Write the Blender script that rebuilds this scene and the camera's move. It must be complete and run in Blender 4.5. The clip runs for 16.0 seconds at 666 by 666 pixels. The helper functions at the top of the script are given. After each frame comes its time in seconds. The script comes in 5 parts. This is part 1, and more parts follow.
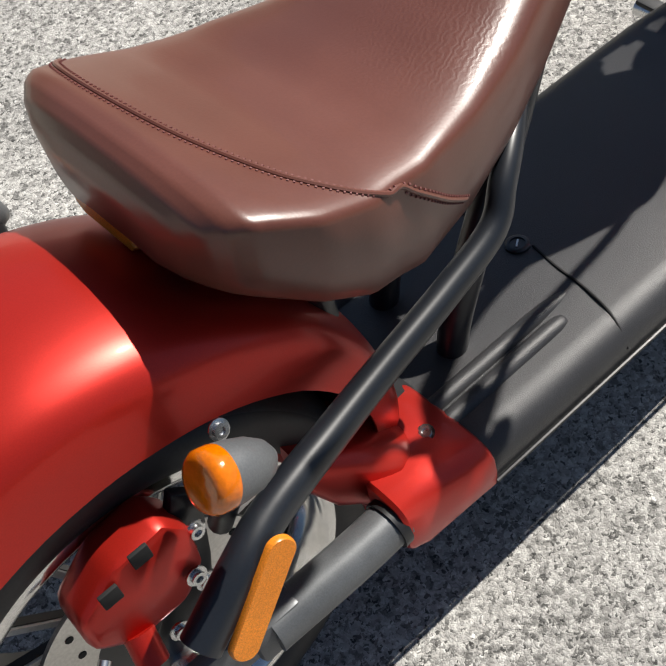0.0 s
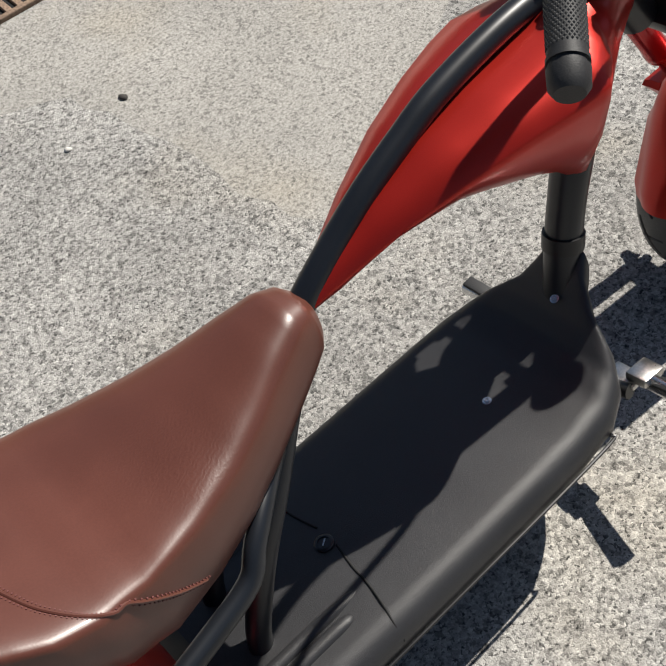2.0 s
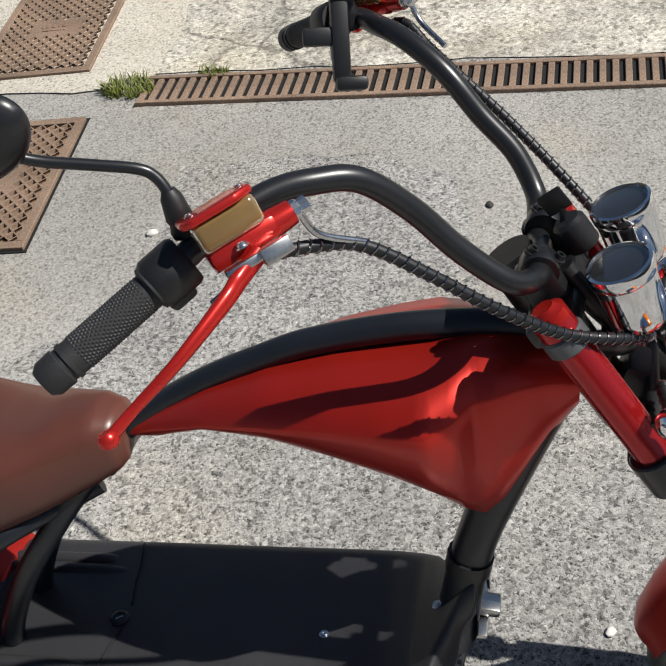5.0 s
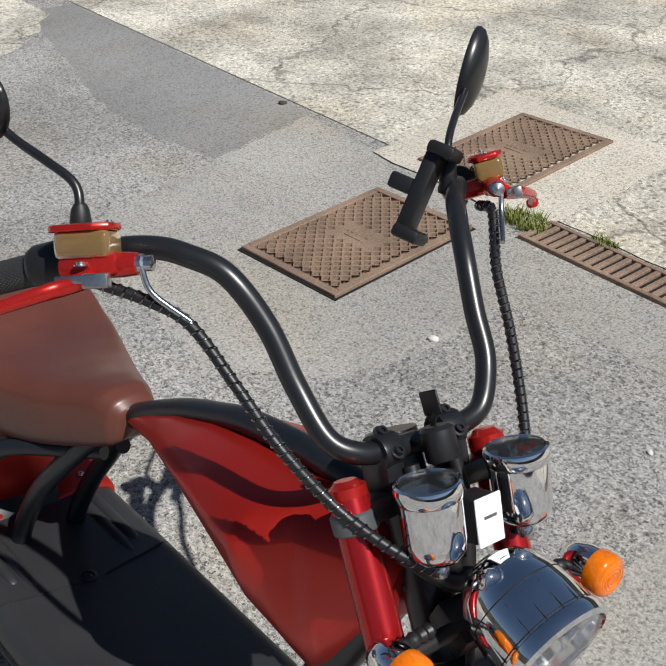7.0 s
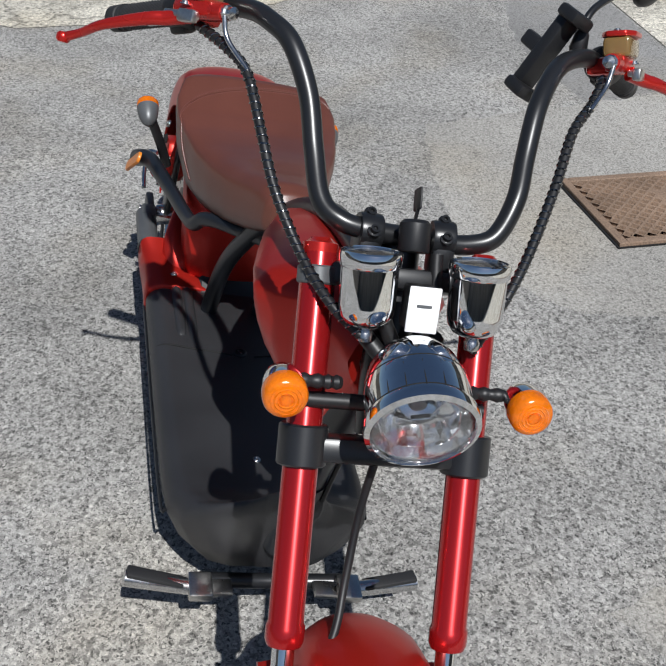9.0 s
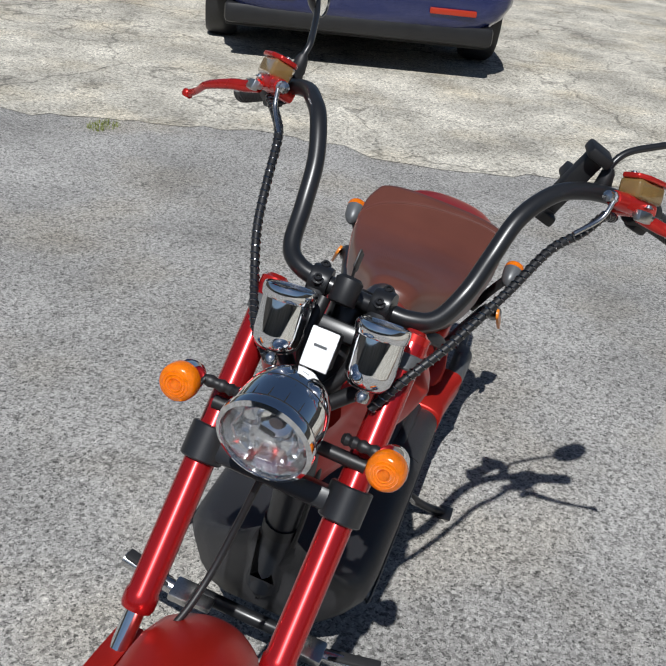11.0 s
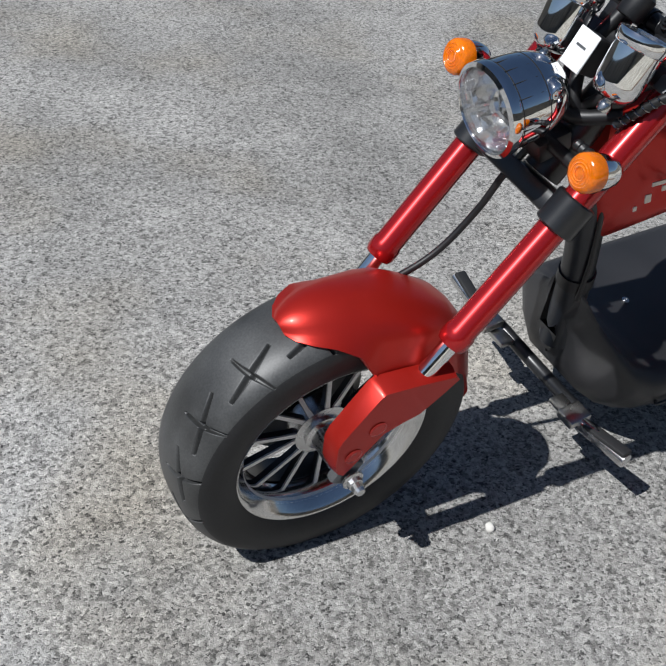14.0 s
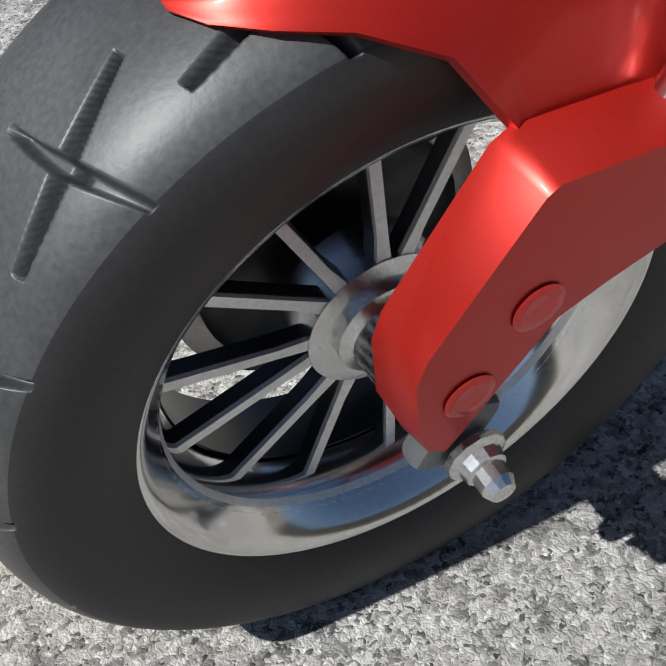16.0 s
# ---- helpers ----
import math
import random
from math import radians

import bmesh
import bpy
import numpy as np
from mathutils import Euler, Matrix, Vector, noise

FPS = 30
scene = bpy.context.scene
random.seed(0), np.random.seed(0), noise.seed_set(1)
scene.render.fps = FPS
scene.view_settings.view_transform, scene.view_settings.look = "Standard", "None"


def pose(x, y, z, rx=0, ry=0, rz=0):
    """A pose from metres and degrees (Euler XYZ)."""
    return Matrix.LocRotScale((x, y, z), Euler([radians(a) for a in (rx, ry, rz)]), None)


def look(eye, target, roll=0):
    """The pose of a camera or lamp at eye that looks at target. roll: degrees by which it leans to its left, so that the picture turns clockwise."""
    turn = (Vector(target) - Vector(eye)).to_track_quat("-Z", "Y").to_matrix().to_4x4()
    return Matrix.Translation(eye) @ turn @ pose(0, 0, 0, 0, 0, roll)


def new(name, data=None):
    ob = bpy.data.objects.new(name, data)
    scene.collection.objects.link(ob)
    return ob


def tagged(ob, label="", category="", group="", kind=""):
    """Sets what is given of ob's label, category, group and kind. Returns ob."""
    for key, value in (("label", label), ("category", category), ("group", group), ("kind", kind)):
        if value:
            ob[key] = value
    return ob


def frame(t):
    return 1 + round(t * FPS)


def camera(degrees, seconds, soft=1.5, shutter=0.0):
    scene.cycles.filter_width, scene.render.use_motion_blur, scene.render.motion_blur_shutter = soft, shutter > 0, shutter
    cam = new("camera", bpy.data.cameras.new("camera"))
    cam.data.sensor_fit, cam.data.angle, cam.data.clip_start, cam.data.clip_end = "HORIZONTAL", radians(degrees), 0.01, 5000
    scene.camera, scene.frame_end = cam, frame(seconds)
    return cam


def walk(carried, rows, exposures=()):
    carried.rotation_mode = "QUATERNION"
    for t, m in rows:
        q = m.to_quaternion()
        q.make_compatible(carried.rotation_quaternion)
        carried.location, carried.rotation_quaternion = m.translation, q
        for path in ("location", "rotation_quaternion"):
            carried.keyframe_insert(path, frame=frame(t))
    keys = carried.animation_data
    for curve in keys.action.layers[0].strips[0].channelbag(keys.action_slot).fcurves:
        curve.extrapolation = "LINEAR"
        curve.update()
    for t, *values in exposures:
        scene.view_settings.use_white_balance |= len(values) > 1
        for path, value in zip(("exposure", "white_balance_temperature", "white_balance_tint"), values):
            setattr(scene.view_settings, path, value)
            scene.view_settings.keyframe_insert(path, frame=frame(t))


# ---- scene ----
cam = camera(36.0, 16.0)
PATH = [
    (0, (-0.91, -0.425, 1.105), (-0.316, 0.477, -0.578), -7.0),
    (0.5, (-0.862, -0.423, 1.19), (-0.256, 0.481, -0.488), -9.1),
    (1, (-0.77, -0.487, 1.284), (-0.16, 0.456, -0.371), -10.1),
    (1.5, (-0.694, -0.55, 1.377), (-0.084, 0.478, -0.226), -11.1),
    (2, (-0.62, -0.551, 1.419), (-0.008, 0.512, -0.161), -12.7),
    (2.5, (-0.521, -0.522, 1.455), (0.041, 0.588, -0.111), -16.1),
    (3, (-0.386, -0.561, 1.475), (0.04, 0.618, -0.083), -17.9),
    (5.5, (0.401, -0.656, 1.454), (-0.292, 0.663, 0.12), -10.4),
    (6, (0.536, -0.57, 1.447), (-0.338, 0.699, 0.173), -8.1),
    (6.3, (0.627, -0.528, 1.444), (-0.393, 0.712, 0.251), -4.9),
    (6.5, (0.692, -0.493, 1.437), (-0.466, 0.69, 0.315), -3.7),
    (7, (0.782, -0.402, 1.432), (-0.545, 0.629, 0.348), -1.0),
    (7.5, (0.841, -0.318, 1.429), (-0.592, 0.53, 0.322), 1.4),
    (8, (0.993, -0.258, 1.39), (-0.514, 0.385, 0.244), 2.8),
    (8.5, (1.094, -0.195, 1.355), (-0.469, 0.264, 0.194), 3.0),
    (11, (1.303, 0.447, 1.3), (-0.419, -0.052, 0.414), 6.8),
    (11.5, (1.327, 0.569, 1.302), (-0.271, -0.177, 0.358), 6.2),
    (12, (1.399, 0.756, 1.309), (-0.093, -0.162, 0.343), 6.8),
    (12.5, (1.427, 0.889, 1.313), (0.043, -0.182, 0.345), 7.0),
    (13, (1.377, 1.006, 1.304), (0.108, -0.191, 0.326), 7.2),
    (13.5, (1.292, 1.099, 1.257), (0.206, -0.192, 0.184), 7.0),
    (14, (1.177, 0.976, 1.157), (0.256, -0.372, 0.002), 6.4),
    (14.5, (1.03, 0.826, 1.032), (0.257, -0.584, -0.157), 4.3),
    (15, (0.883, 0.686, 0.875), (0.201, -0.74, -0.35), 1.0),
    (15.5, (0.807, 0.519, 0.731), (0.151, -0.848, -0.573), -3.2),
    (16, (0.751, 0.422, 0.574), (0.127, -0.915, -0.777), -6.1),
]
walk(cam, [(t, look(eye, target, roll)) for t, eye, target, roll in PATH], [(0, 0.5, 6500, 10), (1.5, 0.27, 6550, 10), (3, 0.15, 6550, 10), (5.5, 0.05, 6300, 10), (7, -0.05, 6200, 10), (8.5, -0.08, 6000, 10), (11, -0.16, 5980, 10), (13, -0.12, 5950, 10), (14, -0.1, 5950, 10), (15, 0.12, 6000, 10), (16, 0.2, 6050, 10)])

# ---- light ----
SUN_DIR = Vector((0.79, 0.105, 1.0)).normalized()
world = bpy.data.worlds.new("sky")
scene.world = world
world.use_nodes = True
wn = world.node_tree
sky = wn.nodes.new("ShaderNodeTexSky")
sky.sky_type = "NISHITA"
sky.sun_disc = False
sky.sun_elevation = math.asin(SUN_DIR.z)
sky.sun_rotation = math.atan2(SUN_DIR.x, SUN_DIR.y)
sky.dust_density = 0.6
wn.nodes["Background"].inputs["Strength"].default_value = 0.05
wn.links.new(sky.outputs[0], wn.nodes["Background"].inputs["Color"])
sun = new("sun", bpy.data.lights.new("sun", "SUN"))
sun.data.energy = 5.4
sun.data.angle = radians(0.55)
sun.data.color = (1.0, 0.955, 0.88)
sun.matrix_world = look(SUN_DIR * 20, (0, 0, 0))
scene.view_settings.exposure = 0.0


# ---- materials ----
def mat(name, color, rough=0.5, metal=0.0, coat=0.0, spec=0.5):
    m = bpy.data.materials.new(name)
    m.use_nodes = True
    b = m.node_tree.nodes["Principled BSDF"]
    b.inputs["Base Color"].default_value = (*color, 1)
    b.inputs["Roughness"].default_value = rough
    b.inputs["Metallic"].default_value = metal
    b.inputs["Coat Weight"].default_value = coat
    b.inputs["Coat Roughness"].default_value = 0.06
    b.inputs["Specular IOR Level"].default_value = spec
    return m


def vary(m, scale=200.0, amount=0.25, bump=0.1, dist=0.001, big=8.0, bigamount=0.15, detail=3.0, rough=0.12):
    """Colour grain at two scales, fine relief and uneven gloss."""
    t = m.node_tree
    n, l = t.nodes, t.links
    b = n["Principled BSDF"]
    co = n.new("ShaderNodeTexCoord")
    fine, wide = n.new("ShaderNodeTexNoise"), n.new("ShaderNodeTexNoise")
    for q, s in ((fine, scale), (wide, big)):
        q.inputs["Scale"].default_value = s
        q.inputs["Detail"].default_value = detail
        l.new(co.outputs["Object"], q.inputs["Vector"])
    base = tuple(b.inputs["Base Color"].default_value)
    col = None
    for q, a in ((fine, amount), (wide, bigamount)):
        r = n.new("ShaderNodeMapRange")
        r.inputs["From Min"].default_value, r.inputs["From Max"].default_value = 0.3, 0.7
        r.inputs["To Min"].default_value, r.inputs["To Max"].default_value = 1 - a, 1 + a
        l.new(q.outputs["Fac"], r.inputs["Value"])
        mx = n.new("ShaderNodeMix")
        mx.data_type, mx.blend_type = "RGBA", "MULTIPLY"
        mx.inputs["Factor"].default_value = 1
        if col is None:
            mx.inputs["A"].default_value = base
        else:
            l.new(col, mx.inputs["A"])
        l.new(r.outputs[0], mx.inputs["B"])
        col = mx.outputs["Result"]
    l.new(col, b.inputs["Base Color"])
    rr = n.new("ShaderNodeMapRange")
    r0 = b.inputs["Roughness"].default_value
    rr.inputs["To Min"].default_value, rr.inputs["To Max"].default_value = max(0.02, r0 - rough), min(1, r0 + rough)
    l.new(wide.outputs["Fac"], rr.inputs["Value"])
    l.new(rr.outputs[0], b.inputs["Roughness"])
    if bump:
        bp = n.new("ShaderNodeBump")
        bp.inputs["Strength"].default_value, bp.inputs["Distance"].default_value = bump, dist
        l.new(fine.outputs["Fac"], bp.inputs["Height"])
        l.new(bp.outputs[0], b.inputs["Normal"])
    return m


RED = vary(mat("red_satin_paint", (0.47, 0.020, 0.012), 0.37, 0.6, 0.15), 900, 0.06, 0.03, 0.0005, 6, 0.06, rough=0.05)
RED_GLOSS = vary(mat("red_anodised_tube", (0.42, 0.012, 0.014), 0.24, 0.6, 0.5), 700, 0.05, 0.0, 0.0, 5, 0.06, rough=0.05)
RED_METAL = vary(mat("red_lever_metal", (0.55, 0.022, 0.016), 0.27, 0.6, 0.3), 500, 0.06, 0.03, 0.0004, 9, 0.08, rough=0.06)
LEATHER = vary(mat("brown_leather", (0.108, 0.036, 0.024), 0.36, 0.0, 0.12), 420, 0.06, 0.07, 0.0008, 7, 0.12, rough=0.06)


def creases(m, center, radius, scale, strength):
    """Pressed wrinkles round one place of the leather."""
    t = m.node_tree
    n, l = t.nodes, t.links
    b = n["Principled BSDF"]
    co = n.new("ShaderNodeTexCoord")
    mp = n.new("ShaderNodeMapping")
    mp.inputs["Rotation"].default_value = (0, 0, radians(68))
    l.new(co.outputs["Object"], mp.inputs["Vector"])
    wv = n.new("ShaderNodeTexWave")
    wv.inputs["Scale"].default_value, wv.inputs["Distortion"].default_value = scale, 9.0
    wv.inputs["Detail"].default_value, wv.inputs["Detail Scale"].default_value = 4.0, 1.6
    l.new(mp.outputs[0], wv.inputs["Vector"])
    ds = n.new("ShaderNodeVectorMath")
    ds.operation = "DISTANCE"
    ds.inputs[1].default_value = center
    l.new(co.outputs["Object"], ds.inputs[0])
    mr = n.new("ShaderNodeMapRange")
    mr.interpolation_type = "SMOOTHSTEP"
    mr.inputs["From Min"].default_value, mr.inputs["From Max"].default_value = radius, radius * 0.2
    l.new(ds.outputs["Value"], mr.inputs["Value"])
    mu = n.new("ShaderNodeMath")
    mu.operation = "MULTIPLY"
    l.new(wv.outputs["Fac"], mu.inputs[0])
    l.new(mr.outputs[0], mu.inputs[1])
    bp = n.new("ShaderNodeBump")
    bp.inputs["Strength"].default_value, bp.inputs["Distance"].default_value = strength, 0.0012
    l.new(mu.outputs[0], bp.inputs["Height"])
    l.new(b.inputs["Normal"].links[0].from_socket, bp.inputs["Normal"])
    l.new(bp.outputs[0], b.inputs["Normal"])


creases(LEATHER, (-0.50, -0.045, 0.575), 0.09, 60.0, 0.11)
STITCH = mat("stitch_thread", (0.16, 0.055, 0.05), 0.7)
BLACK_SATIN = vary(mat("black_satin_metal", (0.012, 0.0125, 0.014), 0.33, 0.0, 0.0, 0.6), 600, 0.15, 0.05, 0.0004, 9, 0.2, rough=0.06)
BLACK_TUBE = vary(mat("black_tube_paint", (0.010, 0.012, 0.016), 0.36), 500, 0.1, 0.05, 0.0004, 8, 0.15, rough=0.06)
BLACK_PLASTIC = vary(mat("black_plastic", (0.010, 0.010, 0.011), 0.45), 400, 0.15, 0.1, 0.0006, 12, 0.15)
BOARD = vary(mat("textured_footboard_plastic", (0.027, 0.027, 0.029), 0.44), 950, 0.35, 0.5, 0.0008, 6, 0.2, rough=0.06)
RUBBER = vary(mat("tyre_rubber", (0.016, 0.016, 0.017), 0.55), 350, 0.2, 0.15, 0.0006, 14, 0.35, rough=0.1)
TREAD = vary(mat("dusty_tread_rubber", (0.047, 0.048, 0.048), 0.44), 350, 0.2, 0.15, 0.0006, 14, 0.35, rough=0.1)
RUBBER_GRIP = vary(mat("grip_rubber", (0.02, 0.02, 0.021), 0.6), 600, 0.2, 0.3, 0.0006)
GREY_METAL = vary(mat("grey_painted_metal", (0.11, 0.115, 0.12), 0.42, 0.3), 700, 0.12, 0.1, 0.0005, 20, 0.15)
ALU = vary(mat("machined_aluminium", (0.55, 0.54, 0.52), 0.3, 1.0), 300, 0.1, 0.05, 0.0004, 15, 0.15)
SPOKE_FACE = vary(mat("machined_spoke_face", (0.74, 0.735, 0.72), 0.38, 0.5), 300, 0.08, 0.05, 0.0004, 15, 0.12)
POLISHED = vary(mat("polished_aluminium", (0.72, 0.715, 0.70), 0.14, 1.0), 250, 0.05, 0.02, 0.0003, 12, 0.1, rough=0.06)
STEEL = vary(mat("bright_steel", (0.6, 0.6, 0.6), 0.25, 1.0), 400, 0.12, 0.05, 0.0003, 30, 0.15)
CHROME = vary(mat("chrome", (0.82, 0.83, 0.84), 0.05, 1.0), 100, 0.02, 0.0, 0.0, 12, 0.03, rough=0.02)
AMBER = mat("amber_lens", (0.95, 0.22, 0.0), 0.12, 0.0, 0.5)
AMBER.node_tree.nodes["Principled BSDF"].inputs["Transmission Weight"].default_value = 0.35
vary(AMBER, 260, 0.12, 0.3, 0.001, 30, 0.15, rough=0.04)
AMBER_DULL = vary(mat("amber_reflector", (0.65, 0.2, 0.015), 0.3), 900, 0.25, 0.25, 0.0006)
WHITE = vary(mat("white_label", (0.8, 0.8, 0.8), 0.5), 60, 0.03, 0, 0, 9, 0.04)
CAST_IRON = vary(mat("rusty_cast_iron", (0.24, 0.165, 0.115), 0.75, 0.1), 180, 0.3, 0.4, 0.002, 5, 0.25)
GLASS = mat("clear_glass", (1, 1, 1), 0.03)
gt = GLASS.node_tree
g_tr, g_gl, g_mx, g_fr = (gt.nodes.new("ShaderNode" + k) for k in ("BsdfTransparent", "BsdfGlossy", "MixShader", "LayerWeight"))
g_gl.inputs["Roughness"].default_value = 0.03
g_fr.inputs["Blend"].default_value = 0.25
g_pw = gt.nodes.new("ShaderNodeMath")
g_pw.operation = "MULTIPLY_ADD"
g_pw.inputs[1].default_value, g_pw.inputs[2].default_value = 0.45, 0.03
gt.links.new(g_fr.outputs["Facing"], g_pw.inputs[0])
gt.links.new(g_pw.outputs[0], g_mx.inputs[0])
gt.links.new(g_tr.outputs[0], g_mx.inputs[1])
gt.links.new(g_gl.outputs[0], g_mx.inputs[2])
gt.links.new(g_mx.outputs[0], gt.nodes["Material Output"].inputs["Surface"])
YELLOWED = mat("yellowed_clear_plastic", (0.32, 0.20, 0.07), 0.12, 0.0, 0.5)
YELLOWED.node_tree.nodes["Principled BSDF"].inputs["Transmission Weight"].default_value = 0.5
BLUE_PAINT = vary(mat("blue_car_paint", (0.006, 0.014, 0.09), 0.25, 0.3, 1.0), 400, 0.05, 0, 0, 3, 0.05, rough=0.04)
REFLECTOR = vary(mat("lamp_reflector", (0.90, 0.91, 0.92), 0.1, 0.95, 0.2), 60, 0.03, 0, 0, 20, 0.05, rough=0.03)
GLINT = vary(mat("wrap_glint", (0.22, 0.22, 0.225), 0.16, 1.0), 300, 0.1, 0, 0, 40, 0.1)
PIT_FLOOR = vary(mat("dark_pit_floor", (0.03, 0.026, 0.022), 0.9), 200, 0.3, 0.2, 0.002)
# Near-black; in holes, openings and the drain it stands in for shade.
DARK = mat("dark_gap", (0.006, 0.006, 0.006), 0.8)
TAIL_RED = mat("red_reflector_plastic", (0.35, 0.03, 0.01), 0.25)
UNSEEN_WALL = vary(mat("unseen_wall_tone", (0.16, 0.145, 0.125), 0.9), 30, 0.1, 0.2, 0.003, 0.7, 0.25)
GRASS = vary(mat("grass_blades", (0.16, 0.19, 0.03), 0.6), 60, 0.35, 0, 0, 12, 0.25)
PEBBLE = vary(mat("pale_pebble", (0.6, 0.58, 0.54), 0.7), 90, 0.15, 0.2, 0.002)
DARK_PEBBLE = vary(mat("dark_pebble", (0.05, 0.045, 0.04), 0.8), 90, 0.25, 0.2, 0.002)


def stone_material(name, cols, grain, relief, rough=0.85, cracks=0.0, stain=(0.75, 1.2), stainscale=1.4, mid=0.35, pits=0.55):
    """Aggregate: stones in a binder (Voronoi cells), uneven stains, optional cracks."""
    m = mat(name, cols[0], rough, spec=0.3)
    t = m.node_tree
    n, l = t.nodes, t.links
    b = n["Principled BSDF"]
    co = n.new("ShaderNodeTexCoord")
    warp = n.new("ShaderNodeTexNoise")
    warp.inputs["Scale"].default_value = grain * 0.6
    l.new(co.outputs["Object"], warp.inputs["Vector"])
    add = n.new("ShaderNodeMix")
    add.data_type, add.blend_type = "RGBA", "LINEAR_LIGHT"
    add.inputs["Factor"].default_value = 0.006
    l.new(co.outputs["Object"], add.inputs["A"])
    l.new(warp.outputs["Color"], add.inputs["B"])
    v = n.new("ShaderNodeTexVoronoi")
    v.inputs["Scale"].default_value = grain
    l.new(add.outputs["Result"], v.inputs["Vector"])
    ramp = n.new("ShaderNodeValToRGB")
    els = ramp.color_ramp.elements
    els[0].color, els[1].color = (*cols[0], 1), (*cols[-1], 1)
    for i, c in enumerate(cols[1:-1]):
        e = els.new((i + 1) / (len(cols) - 1))
        e.color = (*c, 1)
    sep = n.new("ShaderNodeSeparateColor")
    l.new(v.outputs["Color"], sep.inputs[0])
    l.new(sep.outputs[0], ramp.inputs["Fac"])
    nz = n.new("ShaderNodeTexNoise")
    nz.inputs["Scale"].default_value, nz.inputs["Detail"].default_value = stainscale, 6
    nz.inputs["Roughness"].default_value = 0.62
    l.new(co.outputs["Object"], nz.inputs["Vector"])
    mr = n.new("ShaderNodeMapRange")
    mr.inputs["From Min"].default_value, mr.inputs["From Max"].default_value = mid, 0.65
    mr.inputs["To Min"].default_value, mr.inputs["To Max"].default_value = stain
    l.new(nz.outputs["Fac"], mr.inputs["Value"])
    nf = n.new("ShaderNodeTexNoise")
    nf.inputs["Scale"].default_value, nf.inputs["Detail"].default_value = grain * 0.35, 4
    l.new(co.outputs["Object"], nf.inputs["Vector"])
    mf = n.new("ShaderNodeMapRange")
    mf.inputs["From Min"].default_value, mf.inputs["From Max"].default_value = 0.3, 0.7
    mf.inputs["To Min"].default_value, mf.inputs["To Max"].default_value = 0.72, 1.28
    l.new(nf.outputs["Fac"], mf.inputs["Value"])
    col = ramp.outputs["Color"]
    for f in (mr.outputs[0], mf.outputs[0]):
        mx = n.new("ShaderNodeMix")
        mx.data_type, mx.blend_type = "RGBA", "MULTIPLY"
        mx.inputs["Factor"].default_value = 1
        l.new(col, mx.inputs["A"])
        l.new(f, mx.inputs["B"])
        col = mx.outputs["Result"]
    pv = n.new("ShaderNodeTexVoronoi")
    pv.inputs["Scale"].default_value = grain * 0.42
    l.new(add.outputs["Result"], pv.inputs["Vector"])
    ps = n.new("ShaderNodeSeparateColor")
    l.new(pv.outputs["Color"], ps.inputs[0])
    pr = n.new("ShaderNodeMapRange")
    pr.inputs["From Min"].default_value, pr.inputs["From Max"].default_value = 0.10, 0.22
    pr.inputs["To Min"].default_value, pr.inputs["To Max"].default_value = pits, 1.0
    l.new(ps.outputs[1], pr.inputs["Value"])
    pm = n.new("ShaderNodeMix")
    pm.data_type, pm.blend_type = "RGBA", "MULTIPLY"
    pm.inputs["Factor"].default_value = 1
    l.new(col, pm.inputs["A"])
    l.new(pr.outputs[0], pm.inputs["B"])
    col = pm.outputs["Result"]
    earth = n.new("ShaderNodeTexNoise")
    earth.inputs["Scale"].default_value, earth.inputs["Detail"].default_value = 1.9, 5
    l.new(co.outputs["Object"], earth.inputs["Vector"])
    er = n.new("ShaderNodeMapRange")
    er.inputs["From Min"].default_value, er.inputs["From Max"].default_value = 0.5, 0.72
    l.new(earth.outputs["Fac"], er.inputs["Value"])
    et = n.new("ShaderNodeMix")
    et.data_type, et.blend_type = "RGBA", "MULTIPLY"
    et.inputs["B"].default_value = (1.0, 0.95, 0.86, 1)
    l.new(er.outputs[0], et.inputs["Factor"])
    l.new(col, et.inputs["A"])
    col = et.outputs["Result"]
    if cracks:
        cw = n.new("ShaderNodeTexNoise")
        cw.inputs["Scale"].default_value, cw.inputs["Detail"].default_value = 3.0, 5
        l.new(co.outputs["Object"], cw.inputs["Vector"])
        ca = n.new("ShaderNodeMix")
        ca.data_type, ca.blend_type = "RGBA", "LINEAR_LIGHT"
        ca.inputs["Factor"].default_value = 0.22
        l.new(co.outputs["Object"], ca.inputs["A"])
        l.new(cw.outputs["Color"], ca.inputs["B"])
        cv = n.new("ShaderNodeTexVoronoi")
        cv.feature = "DISTANCE_TO_EDGE"
        cv.inputs["Scale"].default_value = cracks
        l.new(ca.outputs["Result"], cv.inputs["Vector"])
        cr = n.new("ShaderNodeMapRange")
        cr.inputs["From Max"].default_value = 0.009
        cr.inputs["To Min"].default_value = 0.45
        l.new(cv.outputs["Distance"], cr.inputs["Value"])
        mx = n.new("ShaderNodeMix")
        mx.data_type, mx.blend_type = "RGBA", "MULTIPLY"
        mx.inputs["Factor"].default_value = 1
        l.new(col, mx.inputs["A"])
        l.new(cr.outputs[0], mx.inputs["B"])
        col = mx.outputs["Result"]
    l.new(col, b.inputs["Base Color"])
    bp = n.new("ShaderNodeBump")
    bp.inputs["Strength"].default_value, bp.inputs["Distance"].default_value = relief, 0.004
    l.new(v.outputs["Distance"], bp.inputs["Height"])
    bp.invert = True
    l.new(bp.outputs[0], b.inputs["Normal"])
    return m


